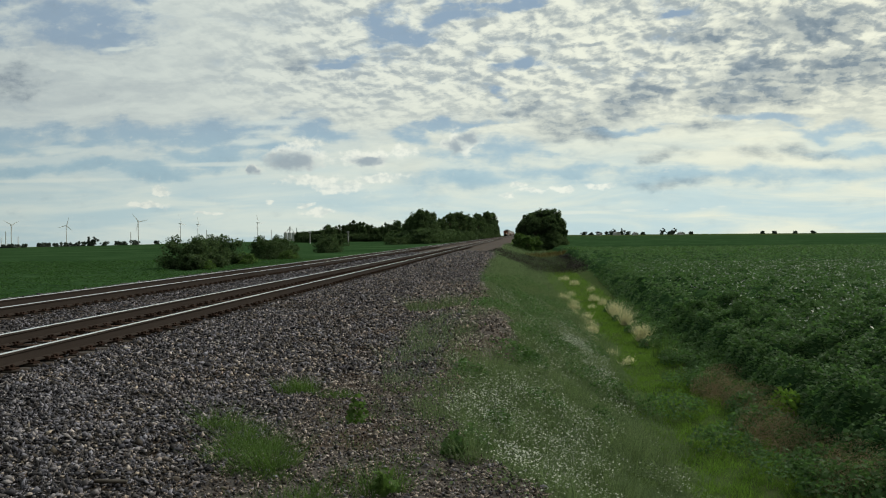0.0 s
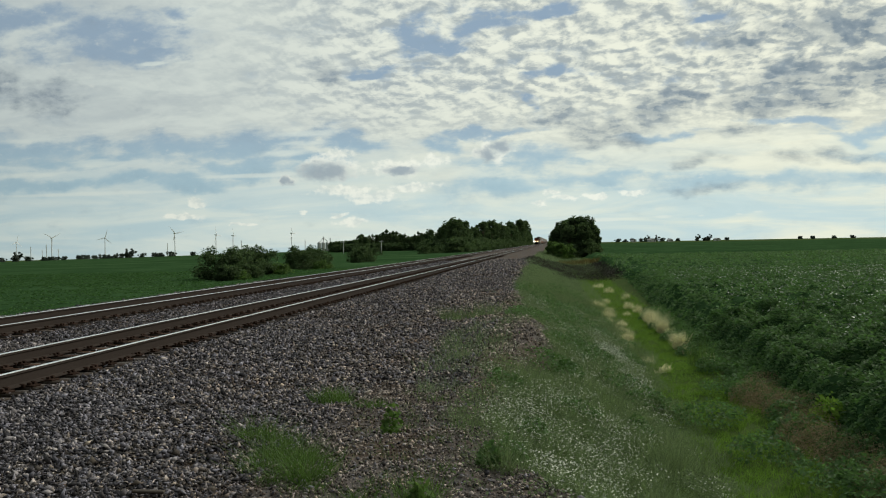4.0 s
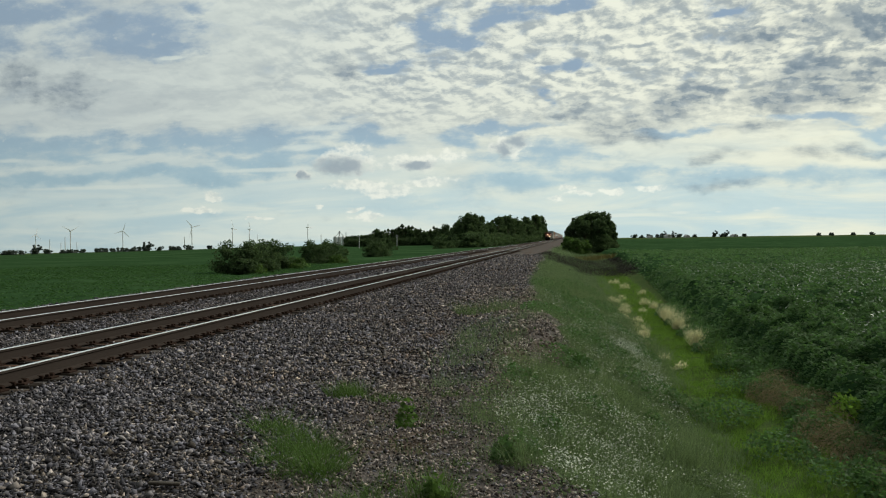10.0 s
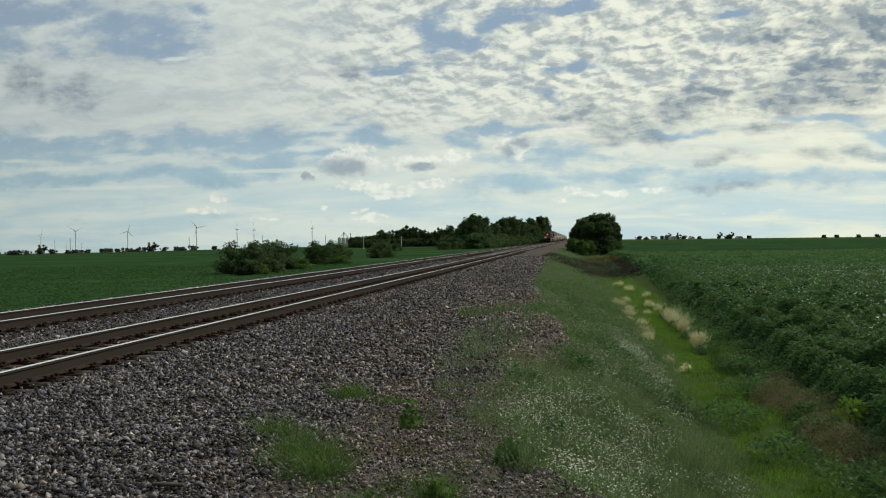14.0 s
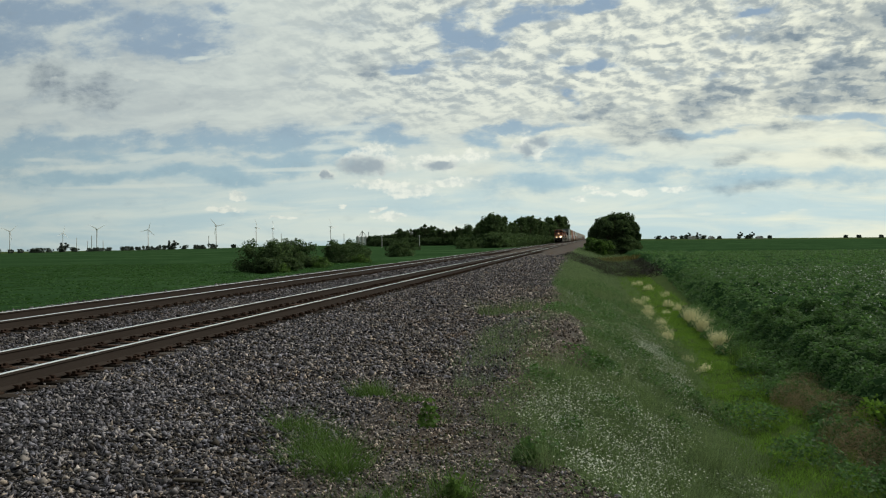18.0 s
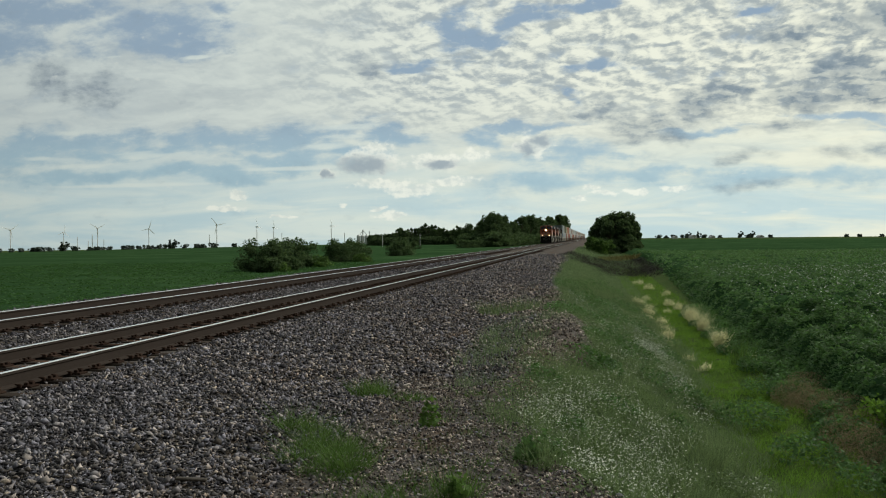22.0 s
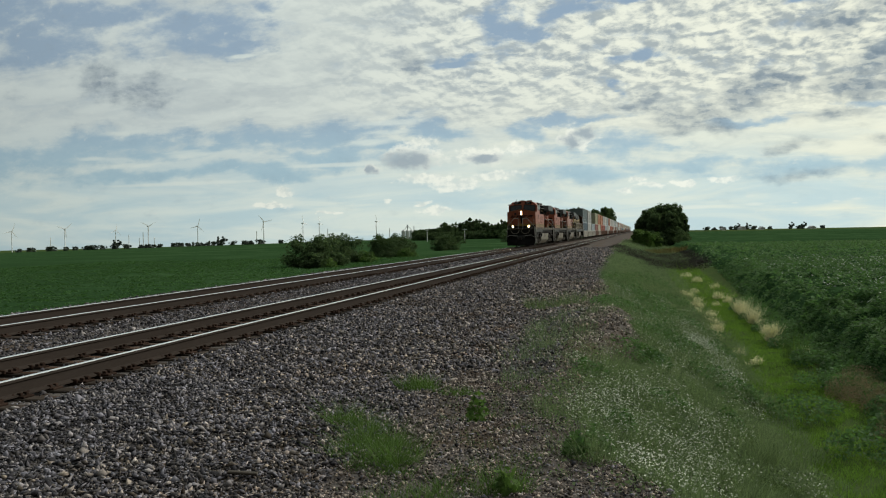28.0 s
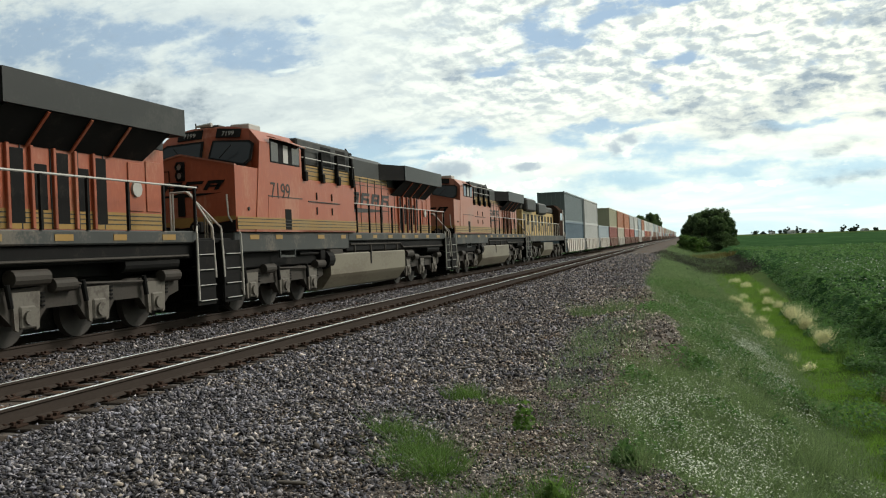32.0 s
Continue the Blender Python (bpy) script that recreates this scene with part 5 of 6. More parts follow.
        part("cable_loop", Shape().pipe([(s * 1.40, 9.15, 4.9), (s * 1.50, 9.5, 4.4), (s * 1.30, 10.2, 3.5), (s * 1.25, 10.2, 2.9)], 0.035), M["black"], loco)
    # long hood
    part("hood", Shape().box(-0.98, 0.98, 9.35, 20.75, 2.06, 3.95, 0.02), o, loco, "orange engine hood")
    part("hood_band", Shape().box(-0.965, 0.965, 9.35, 14.8, 3.72, 4.15, 0.02), M["yellow"], loco, "yellow band with dark lines")
    part("hood_top", Shape().add([(x, y, z) for y in (9.35, 14.6) for x, z in ((-0.95, 4.15), (0.95, 4.15), (0.95, 4.75), (0.6, 4.95), (-0.6, 4.95), (-0.95, 4.75))],
                                 [(0, 1, 2, 3, 4, 5), (11, 10, 9, 8, 7, 6)] + [((i + 1) % 6, i, 6 + i, 6 + (i + 1) % 6) for i in range(6)]), M["dark"], loco, "black hood top")
    part("stack", Shape().box(-0.35, 0.35, 11.4, 12.4, 4.9, 5.12, 0.03), M["black"], loco)
    part("bell", Shape().rod((0.3, 9.9, 4.9), (0.3, 9.9, 5.08), 0.12, 10).rod((-0.2, 10.3, 4.9), (-0.2, 10.3, 5.1), 0.12, 10), M["black"], loco)
    for s in (-1, 1):
        part("stripe", Shape().box(s * 0.984 - 0.006, s * 0.984 + 0.006, 9.4, 20.7, 2.10, 2.46), M["yellow"], loco, "yellow stripe")
        for z in (2.20, 2.29, 2.38, 3.82, 3.95, 4.06):
            part("pinstripe", Shape().box(s * 0.992 - 0.004, s * 0.992 + 0.004, 9.4, 20.7 if z < 3 else 14.7, z, z + 0.022), M["dark"], loco)
        for i in range(12):
            y = 9.95 + i * 0.78
            part("hood_seam", Shape().box(s * 0.99 - 0.008, s * 0.99 + 0.008, y - 0.012, y + 0.012, 2.1, 4.1 if y < 14.6 else 3.7), M["dark"], loco)
        # the maker's mark as plain slanted bars
        mark = Shape()
        for j in range(4):
            y0 = 10.35 + j * 1.12
            for a, b, c, d in ((0.0, 0.24, 3.10, 3.56), (0.24, 0.84, 3.45, 3.56), (0.24, 0.74, 3.28, 3.37), (0.62, 0.86, 3.10, 3.36 if j % 2 else 3.5)):
                mark.add([(s * 0.995, y0 + a + (c - 3.1) * 0.35, c), (s * 0.995, y0 + b + (c - 3.1) * 0.35, c), (s * 0.995, y0 + b + (d - 3.1) * 0.35, d), (s * 0.995, y0 + a + (d - 3.1) * 0.35, d)], [(0, 1, 2, 3)[::s]])
        mark.add([(s * 0.996, 10.1, 2.80), (s * 0.996, 12.2, 2.84), (s * 0.996, 14.9, 2.95), (s * 0.996, 12.2, 2.98), (s * 0.996, 10.1, 2.98)], [(0, 1, 2, 3, 4)[::s]])
        part("maker_mark", mark, M["dark"], loco, "faded dark lettering as plain bars")
        for i, y in enumerate((16.1, 16.7, 17.3, 17.9, 18.45)):
            part("louvre", Shape().box(s * 0.988 - 0.012, s * 0.988 + 0.012, y - 0.17, y + 0.17, 2.2 if i % 2 == 0 else 2.45, 3.55 if i % 2 == 0 else 3.3, 0.008), M["black"], loco)
            part("louvre_post", Shape().box(s * 1.01 - 0.04, s * 1.01 + 0.04, y - 0.30, y - 0.22, 2.1, 3.62, 0.01), o, loco)
        part("rear_door", Shape().box(s * 0.99 - 0.015, s * 0.99 + 0.015, 20.0, 20.55, 2.5, 3.62, 0.01), o, loco)
        part("brake_wheel", Shape().rod((s * 1.0, 19.6, 2.98), (s * 1.06, 19.6, 2.98), 0.17, 16), M["silver"], loco)
        part("valve_box", Shape().box(s * 0.99 - 0.02, s * 0.99 + 0.02, 19.35, 19.85, 2.5, 3.55, 0.01), o, loco)
        # radiator wing
        wing = [(s * 1.0, 15.2), (s * 1.58, 15.2), (s * 1.58, 20.75), (s * 1.0, 20.75)]
        part("radiator_wing", Shape().add([(x, y, z) for z in (4.20, 4.80) for x, y in wing], [(3, 2, 1, 0), (4, 5, 6, 7), (0, 1, 5, 4), (1, 2, 6, 5), (2, 3, 7, 6), (3, 0, 4, 7)] if s > 0 else
                                           [(0, 1, 2, 3), (7, 6, 5, 4), (4, 5, 1, 0), (5, 6, 2, 1), (6, 7, 3, 2), (7, 4, 0, 3)]), M["wing"], loco, "dark grey radiator wing")
        part("wing_front", slab([(s * 0.95, 13.7, 4.15), (s * 0.95, 13.7, 4.78), (s * 1.55, 15.2, 4.78), (s * 1.55, 15.2, 4.20)][::s], (0, 0.05, 0)), M["black"], loco)
        part("radiator_screen", slab([(s * 0.99, 14.9, 3.62), (s * 1.52, 15.3, 4.20), (s * 1.52, 20.2, 4.20), (s * 0.99, 19.9, 3.62)][::-s], (s * 0.01, 0, -0.01)), M["black"], loco, "black radiator screen")
        for y in (16.3, 17.5, 18.7):
            part("screen_rib", slab([(s * 1.0, y, 3.60), (s * 1.54, y, 4.18), (s * 1.54, y + 0.07, 4.18), (s * 1.0, y + 0.07, 3.60)][::-s], (s * 0.02, 0, -0.02)), o, loco)
    part("radiator_top", Shape().box(-1.0, 1.0, 14.6, 20.74, 3.9, 4.82, 0.03), M["dark"], loco, "dark radiator housing")
    part("radiator_fan", Shape().box(-0.9, 0.9, 16.8, 20.6, 4.81, 4.90, 0.03), M["black"], loco)
    # handrails along the walkway
    for s in (-1, 1):
        part("handrail", Shape().rod((s * 1.50, 8.95, 3.07), (s * 1.50, 21.25, 3.07), 0.024, 6), M["silver"], loco, "worn pale handrail")
        for i in range(10):
            part("handrail_post", Shape().box(s * 1.50 - 0.03, s * 1.50 + 0.03, 9.7 + i * 1.27, 9.76 + i * 1.27, 2.06, 3.06), M["black"], loco)
        part("tank_strap", Shape().box(s * 1.48 - 0.06, s * 1.48 + 0.035, 10.95, 11.07, 0.95, 1.41), M["black"], loco)
        for y in (9.6, 11.2, 12.8, 14.2):
            part("tank_bracket", Shape().box(s * 1.40 - 0.04, s * 1.40 + 0.04, y, y + 0.10, 1.36, 1.62, 0.02), M["truck"], loco)
        part("air_pipe", Shape().rod((s * 1.35, 5.2, 1.42), (s * 1.35, 8.6, 1.42), 0.05, 8).rod((s * 1.3, 7.0, 1.2), (s * 1.3, 7.45, 1.2), 0.3, 14), M["black"], loco)
    for s in (-1, 1):
        part("sand_box", Shape().box(s * 1.30 - 0.18, s * 1.30 + 0.18, 7.3, 8.4, 1.28, 1.52, 0.03), M["truck"], loco)
        part("air_filter", Shape().rod((s * 1.36, 15.4, 1.22), (s * 1.36, 16.3, 1.22), 0.15, 12), M["truck"], loco)
        part("reservoir", Shape().rod((s * 1.24, 18.6, 1.36), (s * 1.24, 20.6, 1.36), 0.16, 14), M["black"], loco)
        part("brake_pipe", Shape().pipe([(s * 1.44, 9.2, 1.66), (s * 1.44, 14.6, 1.66), (s * 1.44, 15.0, 1.5), (s * 1.44, 20.9, 1.5)], 0.03), M["truck"], loco)
        part("sill_step", Shape().box(s * 1.53 - 0.02, s * 1.53 + 0.02, 3.55, 4.55, 1.34, 1.40, 0.005).box(s * 1.53 - 0.02, s * 1.53 + 0.02, 3.55, 3.60, 1.36, 1.56).box(s * 1.53 - 0.02, s * 1.53 + 0.02, 4.50, 4.55, 1.36, 1.56), M["sill"], loco)
    build_bogie(loco, 4.15)
    build_bogie(loco, 17.75)
    side = [(0.95, 0.20), (1.18, 0.27), (1.44, 0.60), (1.50, 0.70), (1.50, 1.34), (1.46, 1.38)]
    part("fuel_tank", Shape().prism(side + [(-x, z) for x, z in side[::-1]], "y", 7.25, 15.0), M["tank"], loco, "dusty beige fuel tank")
    # two black boxes added so the gaps beside the tank look shaded
    part("air_reservoir", Shape().box(-0.95, 0.95, 6.7, 7.3, 0.26, 1.30, 0.08), M["black"], loco)
    part("battery_box", Shape().box(-0.95, 0.95, 14.95, 15.5, 0.26, 1.50, 0.05), M["black"], loco)
    build_steps(loco, 0.85, -1)
    build_steps(loco, 21.5, 1)
    # ends: platform, plow, coupler, hoses
    part("platform", Shape().box(-1.45, 1.45, 0.15, 1.0, 1.78, 1.90, 0.02), M["black"], loco)
    part("platform", Shape().box(-1.45, 1.45, 21.2, 22.0, 1.78, 1.90, 0.02), M["black"], loco)
    part("platform_edge", Shape().box(-1.25, 1.25, 0.125, 0.148, 1.79, 1.89, 0.004), M["yellow"], loco, "dull yellow platform edge")
    part("end_sheet", Shape().prism([(-1.40, 1.88), (-1.40, 1.25), (-1.1, 1.0), (1.1, 1.0), (1.40, 1.25), (1.40, 1.88)], "y", 0.10, 0.16), M["black"], loco)
    part("plow", slab([(-1.42, 0.12, 0.14), (1.42, 0.12, 0.14), (1.46, 0.12, 0.75), (1.25, 0.12, 1.05), (-1.25, 0.12, 1.05), (-1.46, 0.12, 0.75)], (0, 0.06, 0)).add([(0, -0.28, 0.14), (1.50, 0.12, 0.14), (1.52, 0.12, 0.75), (0, -0.08, 0.95), (-1.50, 0.12, 0.14), (-1.52, 0.12, 0.75)], [(0, 1, 2, 3), (0, 3, 5, 4)]), M["black"], loco, "black snowplough pilot")
    for y, d in ((-0.05, -1), (22.0, 1)):
        part("coupler", Shape().box(-0.13, 0.13, min(y, y + d * 0.32), max(y, y + d * 0.32), 0.78, 1.06, 0.03).box(-0.2, 0.2, min(y + d * 0.15, y + d * 0.32), max(y + d * 0.15, y + d * 0.32), 0.76, 1.08, 0.04), M["wheel"], loco)
        for s in (-1, 1):
            part("air_hose", Shape().pipe([(s * 0.12, y, 1.78), (s * 0.22, y + d * 0.10, 1.52), (s * 0.45, y + d * 0.14, 1.40), (s * 0.72, y + d * 0.14, 1.42), (s * 0.95, y + d * 0.08, 1.58), (s * 1.05, y, 1.80)], 0.03), M["tank"] if d < 0 else M["black"], loco)
    for s in (-1, 1):
        part("uncoupling_lever", Shape().pipe([(s * 0.25, 0.00, 1.15), (s * 1.2, -0.02, 1.25), (s * 1.5, 0.00, 1.05)], 0.022), M["silver"], loco)
        part("number_light", Shape().rod((s * 1.52, 1.75, 2.65), (s * 1.60, 1.75, 2.65), 0.05, 8), M["dark"], loco)
        part("jack_pad", Shape().box(s * 1.3 - 0.15, s * 1.3 + 0.15, 6.6, 7.0, 1.2, 1.55, 0.03), M["black"], loco)
    for i in range(5):
        part("plow_rib", Shape().box(-1.2 + i * 0.6 - 0.03, -1.2 + i * 0.6 + 0.03, -0.14 + 0.10 * abs(i - 2), 0.16, 0.2, 0.85, 0.01), M["black"], loco)
    part("coupler_plate", Shape().box(-0.42, 0.42, 0.04, 0.14, 0.68, 1.20, 0.02), M["dark"], loco)
    return taller(loco, 1.025)


def build_older_loco():
    """The fourth engine: yellow, older, its cab at the trailing end."""
    loco = thing("locomotive", "faded yellow older freight locomotive with a grey roof", "locomotive", "train engines")
    y1 = M["up_yellow"]
    part("frame", Shape().box(-1.48, 1.48, 0.6, 20.6, 1.50, 1.95, 0.03), M["sill"], loco)
    part("hood", Shape().box(-0.95, 0.95, 1.2, 17.0, 1.95, 3.9, 0.03), y1, loco, "faded yellow engine hood")
    part("hood_top", Shape().box(-0.92, 0.92, 1.2, 17.0, 3.9, 4.45, 0.12), M["sill"], loco, "grey hood top")
    part("dynamic_brake", Shape().box(-1.2, 1.2, 7.5, 11.5, 3.7, 4.6, 0.12), M["dark"], loco)
    part("radiator", Shape().box(-1.3, 1.3, 1.6, 5.6, 3.8, 4.75, 0.12), M["dark"], loco)
    cab = part("cab", Shape().box(-1.52, 1.52, 17.0, 19.4, 1.95, 4.25, 0.05).prism([(-1.55, 4.2), (1.55, 4.2), (1.0, 4.72), (-1.0, 4.72)], "y", 16.9, 19.6), M["rust"], loco, "dark red cab")
    part("nose", Shape().box(-0.9, 0.9, 19.4, 20.5, 1.95, 3.3, 0.04), y1, loco)
    for s in (-1, 1):
        part("cab_edge", Shape().box(s * 1.53 - 0.02, s * 1.53 + 0.02, 19.2, 19.6, 1.95, 4.3, 0.01), M["rail_white"], loco)
        part("window", Shape().box(s * 1.53 - 0.01, s * 1.53 + 0.01, 17.5, 18.9, 3.35, 4.0, 0.01), M["glass"], cab)
        for i in range(9):
            part("grille", Shape().box(s * 0.955 - 0.015, s * 0.955 + 0.015, 1.6 + i * 1.7, 2.5 + i * 1.7, 2.3 + (i % 2) * 0.5, 3.6, 0.01), M["black"] if i % 3 else M["dark"], loco)
        part("handrail", Shape().rod((s * 1.46, 1.0, 3.0), (s * 1.46, 17.0, 3.0), 0.026, 6), M["rail_white"], loco)
        for i in range(15):
            part("handrail_post", Shape().box(s * 1.46 - 0.03, s * 1.46 + 0.03, 1.1 + i * 1.13, 1.16 + i * 1.13, 1.95, 3.0), M["rail_white"], loco)
        part("fuel_tank", Shape().prism([(s * 0.2, 0.4), (s * 1.1, 0.3), (s * 1.4, 0.8), (s * 1.4, 1.4), (s * 0.2, 1.4)], "y", 8.2, 13.2), M["tank"], loco)
    build_bogie(loco, 4.0)
    build_bogie(loco, 16.9)
    build_steps(loco, 0.6, -1)
    build_steps(loco, 20.4, 1)
    part("coupler", Shape().box(-0.13, 0.13, 0.1, 21.2, 0.78, 1.06, 0.03), M["wheel"], loco)
    return taller(loco, 1.025)


def container_mesh(tone, length):
    """A steel box with ribbed sides, corner posts and doors."""
    s = Shape()
    w, h = 1.28, 2.97
    s.box(-w + 0.05, w - 0.05, 0.04, length - 0.04, 0.05, h - 0.03)
    for side in (-1, 1):
        pts, y, k = [], 0.2, 0
        while y < length - 0.2:
            for dx, dy in ((0.012, 0.0), (0.012, 0.13), (0.045, 0.17), (0.045, 0.30)):
                pts.append((side * (w - 0.05 + dx), min(y + dy, length - 0.15)))
            y += 0.36
        n = len(pts)
        v = [(x, yy, z) for z in (0.16, h - 0.12) for x, yy in pts]
        s.add(v, [((i, i + 1, n + i + 1, n + i) if side > 0 else (i + 1, i, n + i, n + i + 1)) for i in range(n - 1)])
        for y in (0.0, length - 0.16):
            s.box(side * w - 0.08, side * w + 0.08, y, y + 0.16, 0.0, h, 0.01)
        for z in (0.0, h - 0.13):
            s.box(side * w - 0.07, side * w + 0.05, 0.1, length - 0.1, z, z + 0.15, 0.01)
    for y in (0.0, length):
        for z in (0.02, h - 0.14):
            s.box(-w, w, y - 0.03, y + 0.03, z, z + 0.12)
        for x in (-0.9, -0.45, 0.0, 0.45, 0.9):
            s.box(x - 0.05, x + 0.05, y - 0.035, y + 0.035, 0.1, h - 0.1)
    return mesh_of("container", s, BOX[tone])


def well_mesh(length, material):
    s = Shape()
    for side in (-1, 1):
        outline = [(0.7, 1.35), (1.5, 1.66), (length - 1.5, 1.66), (length - 0.7, 1.35), (length - 1.6, 0.38), (1.6, 0.38)]
        s.prism(outline, "x", side * 1.38, side * 1.48)
        for i in range(9):
            y = 1.9 + i * (length - 3.9) / 8
            s.box(side * 1.48 - 0.03, side * 1.48 + 0.05, y - 0.05, y + 0.05, 0.42, 1.62, 0.01)
        s.box(side * 1.43 - 0.08, side * 1.43 + 0.08, 0.8, length - 0.8, 1.60, 1.70, 0.02)
    s.box(-1.4, 1.4, 1.6, length - 1.6, 0.34, 0.42)
    for y in (0.0, length - 1.5):
        s.box(-1.2, 1.2, y, y + 1.5, 1.0, 1.25, 0.03)
    return mesh_of("well", s, M[material])


CARS = []
UNIT = 17.25
WELLS = {k: well_mesh(UNIT - 0.3, k) for k in ("well", "well_brown")}
BOXES = {}


def small_bogie():
    s = Shape()
    for side in (-1, 1):
        s.prism([(-1.1, 0.55), (-0.95, 0.35), (-0.6, 0.35), (-0.35, 0.3), (0.35, 0.3), (0.6, 0.35), (0.95, 0.35), (1.1, 0.55), (0.8, 0.78), (-0.8, 0.78)], "x", side * 1.0, side * 1.12)
        for y in (-0.9, 0.9):
            s.rod((side * 0.7, y, 0.45), (side * 0.83, y, 0.45), 0.45, 18)
    s.box(-1.0, 1.0, -0.2, 0.2, 0.5, 1.0)
    return mesh_of("bogie", s, M["wheel"])


BOGIE = small_bogie()


def build_car(y, top, bottom, well):
    car = thing("well_car", "pale steel container well wagon" if well == "well" else "brown steel container well wagon", "railway wagon", "container wagons")
    part("well", WELLS[well], None, car)
    for k in ((0.0, UNIT - 0.15) if not CARS else (UNIT - 0.15,)):
        part("bogie", BOGIE, None, car).location = (0, k, 0)
    CARS.append((car, y))
    words = {"slate": "slate blue-grey", "blue": "dull blue", "grey": "light grey", "cream": "cream", "mist": "pale blue-grey", "olive": "olive beige", "maroon": "maroon", "rust": "rust orange", "red": "brick red", "white": "white", "brown": "brown"}
    for tone, z in ((bottom, 0.43), (top, 3.41)):
        if tone:
            if tone not in BOXES:
                BOXES[tone] = container_mesh(tone, 15.7)
            box = tagged(new("container", BOXES[tone]), words[tone] + " ribbed steel shipping container on a wagon", "container", "containers on the train")
            CARS.append((box, y + 0.65, z))


ENGINES = [(build_loco("orange freight locomotive with black and yellow trim, lights lit", "orange", "7271", True, "train engines"), 0.0),
           (build_loco("orange freight locomotive with black and yellow trim, lights off", "orange", "7199", False, "train engines"), 21.9),
           (build_loco("faded orange freight locomotive with grime", "faded", "", False, "train engines"), 43.7),
           (build_older_loco(), 65.7)]
LOAD = [("slate", "blue"), ("grey", "grey"), (None, "mist"), ("olive", "maroon"), ("rust", "cream"), ("rust", "red"), ("grey", "red"), ("white", "mist"), ("mist", "grey"), ("rust", "white"),
        ("white", "red"), ("grey", "rust"), ("white", "maroon"), ("white", "white"), ("mist", "brown")]
tones = random.Random(3)
for i in range(62):
    top, bottom = LOAD[i] if i < len(LOAD) else (tones.choice(["white", "grey", "mist", "rust", "white", "cream"]), tones.choice(["white", "grey", "red", "blue", "brown", "mist"]))
    build_car(87.4 + i * UNIT, top, bottom, "well" if i < 3 or i % 4 == 0 else "well_brown")


# ---- the distance ----
def build_turbine(tall, span_, first, at):
    t = thing("wind_turbine", "white wind turbine with three blades, standing on the horizon", "wind turbine", "wind turbines", at=at)
    part("tower", Shape().rod((0, 0, -6), (0, 0, tall), 1.8, 12, 1.1), M["tower"], t)
    part("nacelle", Shape().box(-1.8, 1.8, -3.5, 6.0, tall - 1.6, tall + 1.8, 0.4), M["tower"], t)
    rotor = part("rotor", Shape().rod((0, -5.2, 0), (0, -3.6, 0), 0.6, 10, 1.5), M["tower"], t)
    rotor.location = (0, 0, tall)
    for k in range(3):
        a = radians(first) + 2 * math.pi * k / 3
        u, w = Vector((math.cos(a), 0, math.sin(a))), Vector((-math.sin(a), 0, math.cos(a)))
        c = Vector((0, -4.6, 0))
        pts = [c + u * 1.0 - w * 0.9, c + u * span_ * 0.2 - w * 2.0, c + u * span_ - w * 0.3, c + u * span_ + w * 0.2, c + u * span_ * 0.2 + w * 1.0, c + u * 1.0 + w * 0.9]
        part("blade", slab(pts, (0, 0.5, 0)), M["tower"], rotor)
    return t


# degrees to the left of straight ahead, distance, hub height, blade length, facing, first blade
for yaw, far, tall, span_, turn, first in ((33.7, 3900, 80, 36, 35, 80), (31.78, 3300, 80, 38, 20, 30), (28.77, 3500, 80, 38, 15, 75), (24.62, 3100, 80, 40, 25, 12), (22.09, 3500, 80, 42, 60, 112), (21.02, 3700, 80, 40, 65, 114), (17.27, 3700, 82, 40, 60, 116), (36.6, 3400, 80, 38, 20, 40), (39.5, 3600, 80, 38, 20, 70)):
    p = way(yaw, 0) * far
    build_turbine(tall * 0.97, span_ * 0.86, first, pose(p.x, p.y, float(land(p.x, p.y)), 0, 0, yaw + turn))
for yaw, far, tall in ((32.93, 3700, 55), (32.08, 3300, 56), (32.31, 3900, 42), (31.42, 3900, 44), (25.08, 3200, 46), (20.49, 3400, 50), (16.4, 3500, 46), (37.4, 3500, 50)):
    p = way(yaw, 0) * far
    solid("tower", Shape().rod((p.x, p.y, float(land(p.x, p.y)) - 5), (p.x, p.y, float(land(p.x, p.y)) + tall), 1.7, 10, 1.2), M["tower"], "pale bare tower on the horizon", "tower", group="bare towers")

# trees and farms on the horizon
HORIZON = [build_tree(120 + k, tall, wide, 420, 1.3, 0.05, "hazed_leaf", label="small dark tree on the far horizon", clumps=16) for k, (tall, wide) in enumerate([(13, 14), (8, 16), (5.5, 13)])]
far_rng = random.Random(4)
used = set()


def far_tree(k, yaw, far):
    p = way(yaw, 0) * far
    tree = HORIZON[k] if k not in used else copy_thing(HORIZON[k], Matrix())
    used.add(k)
    tagged(plant(tree, p.x, p.y, far_rng.uniform(0, 360), 0.5), group="trees on the horizon")


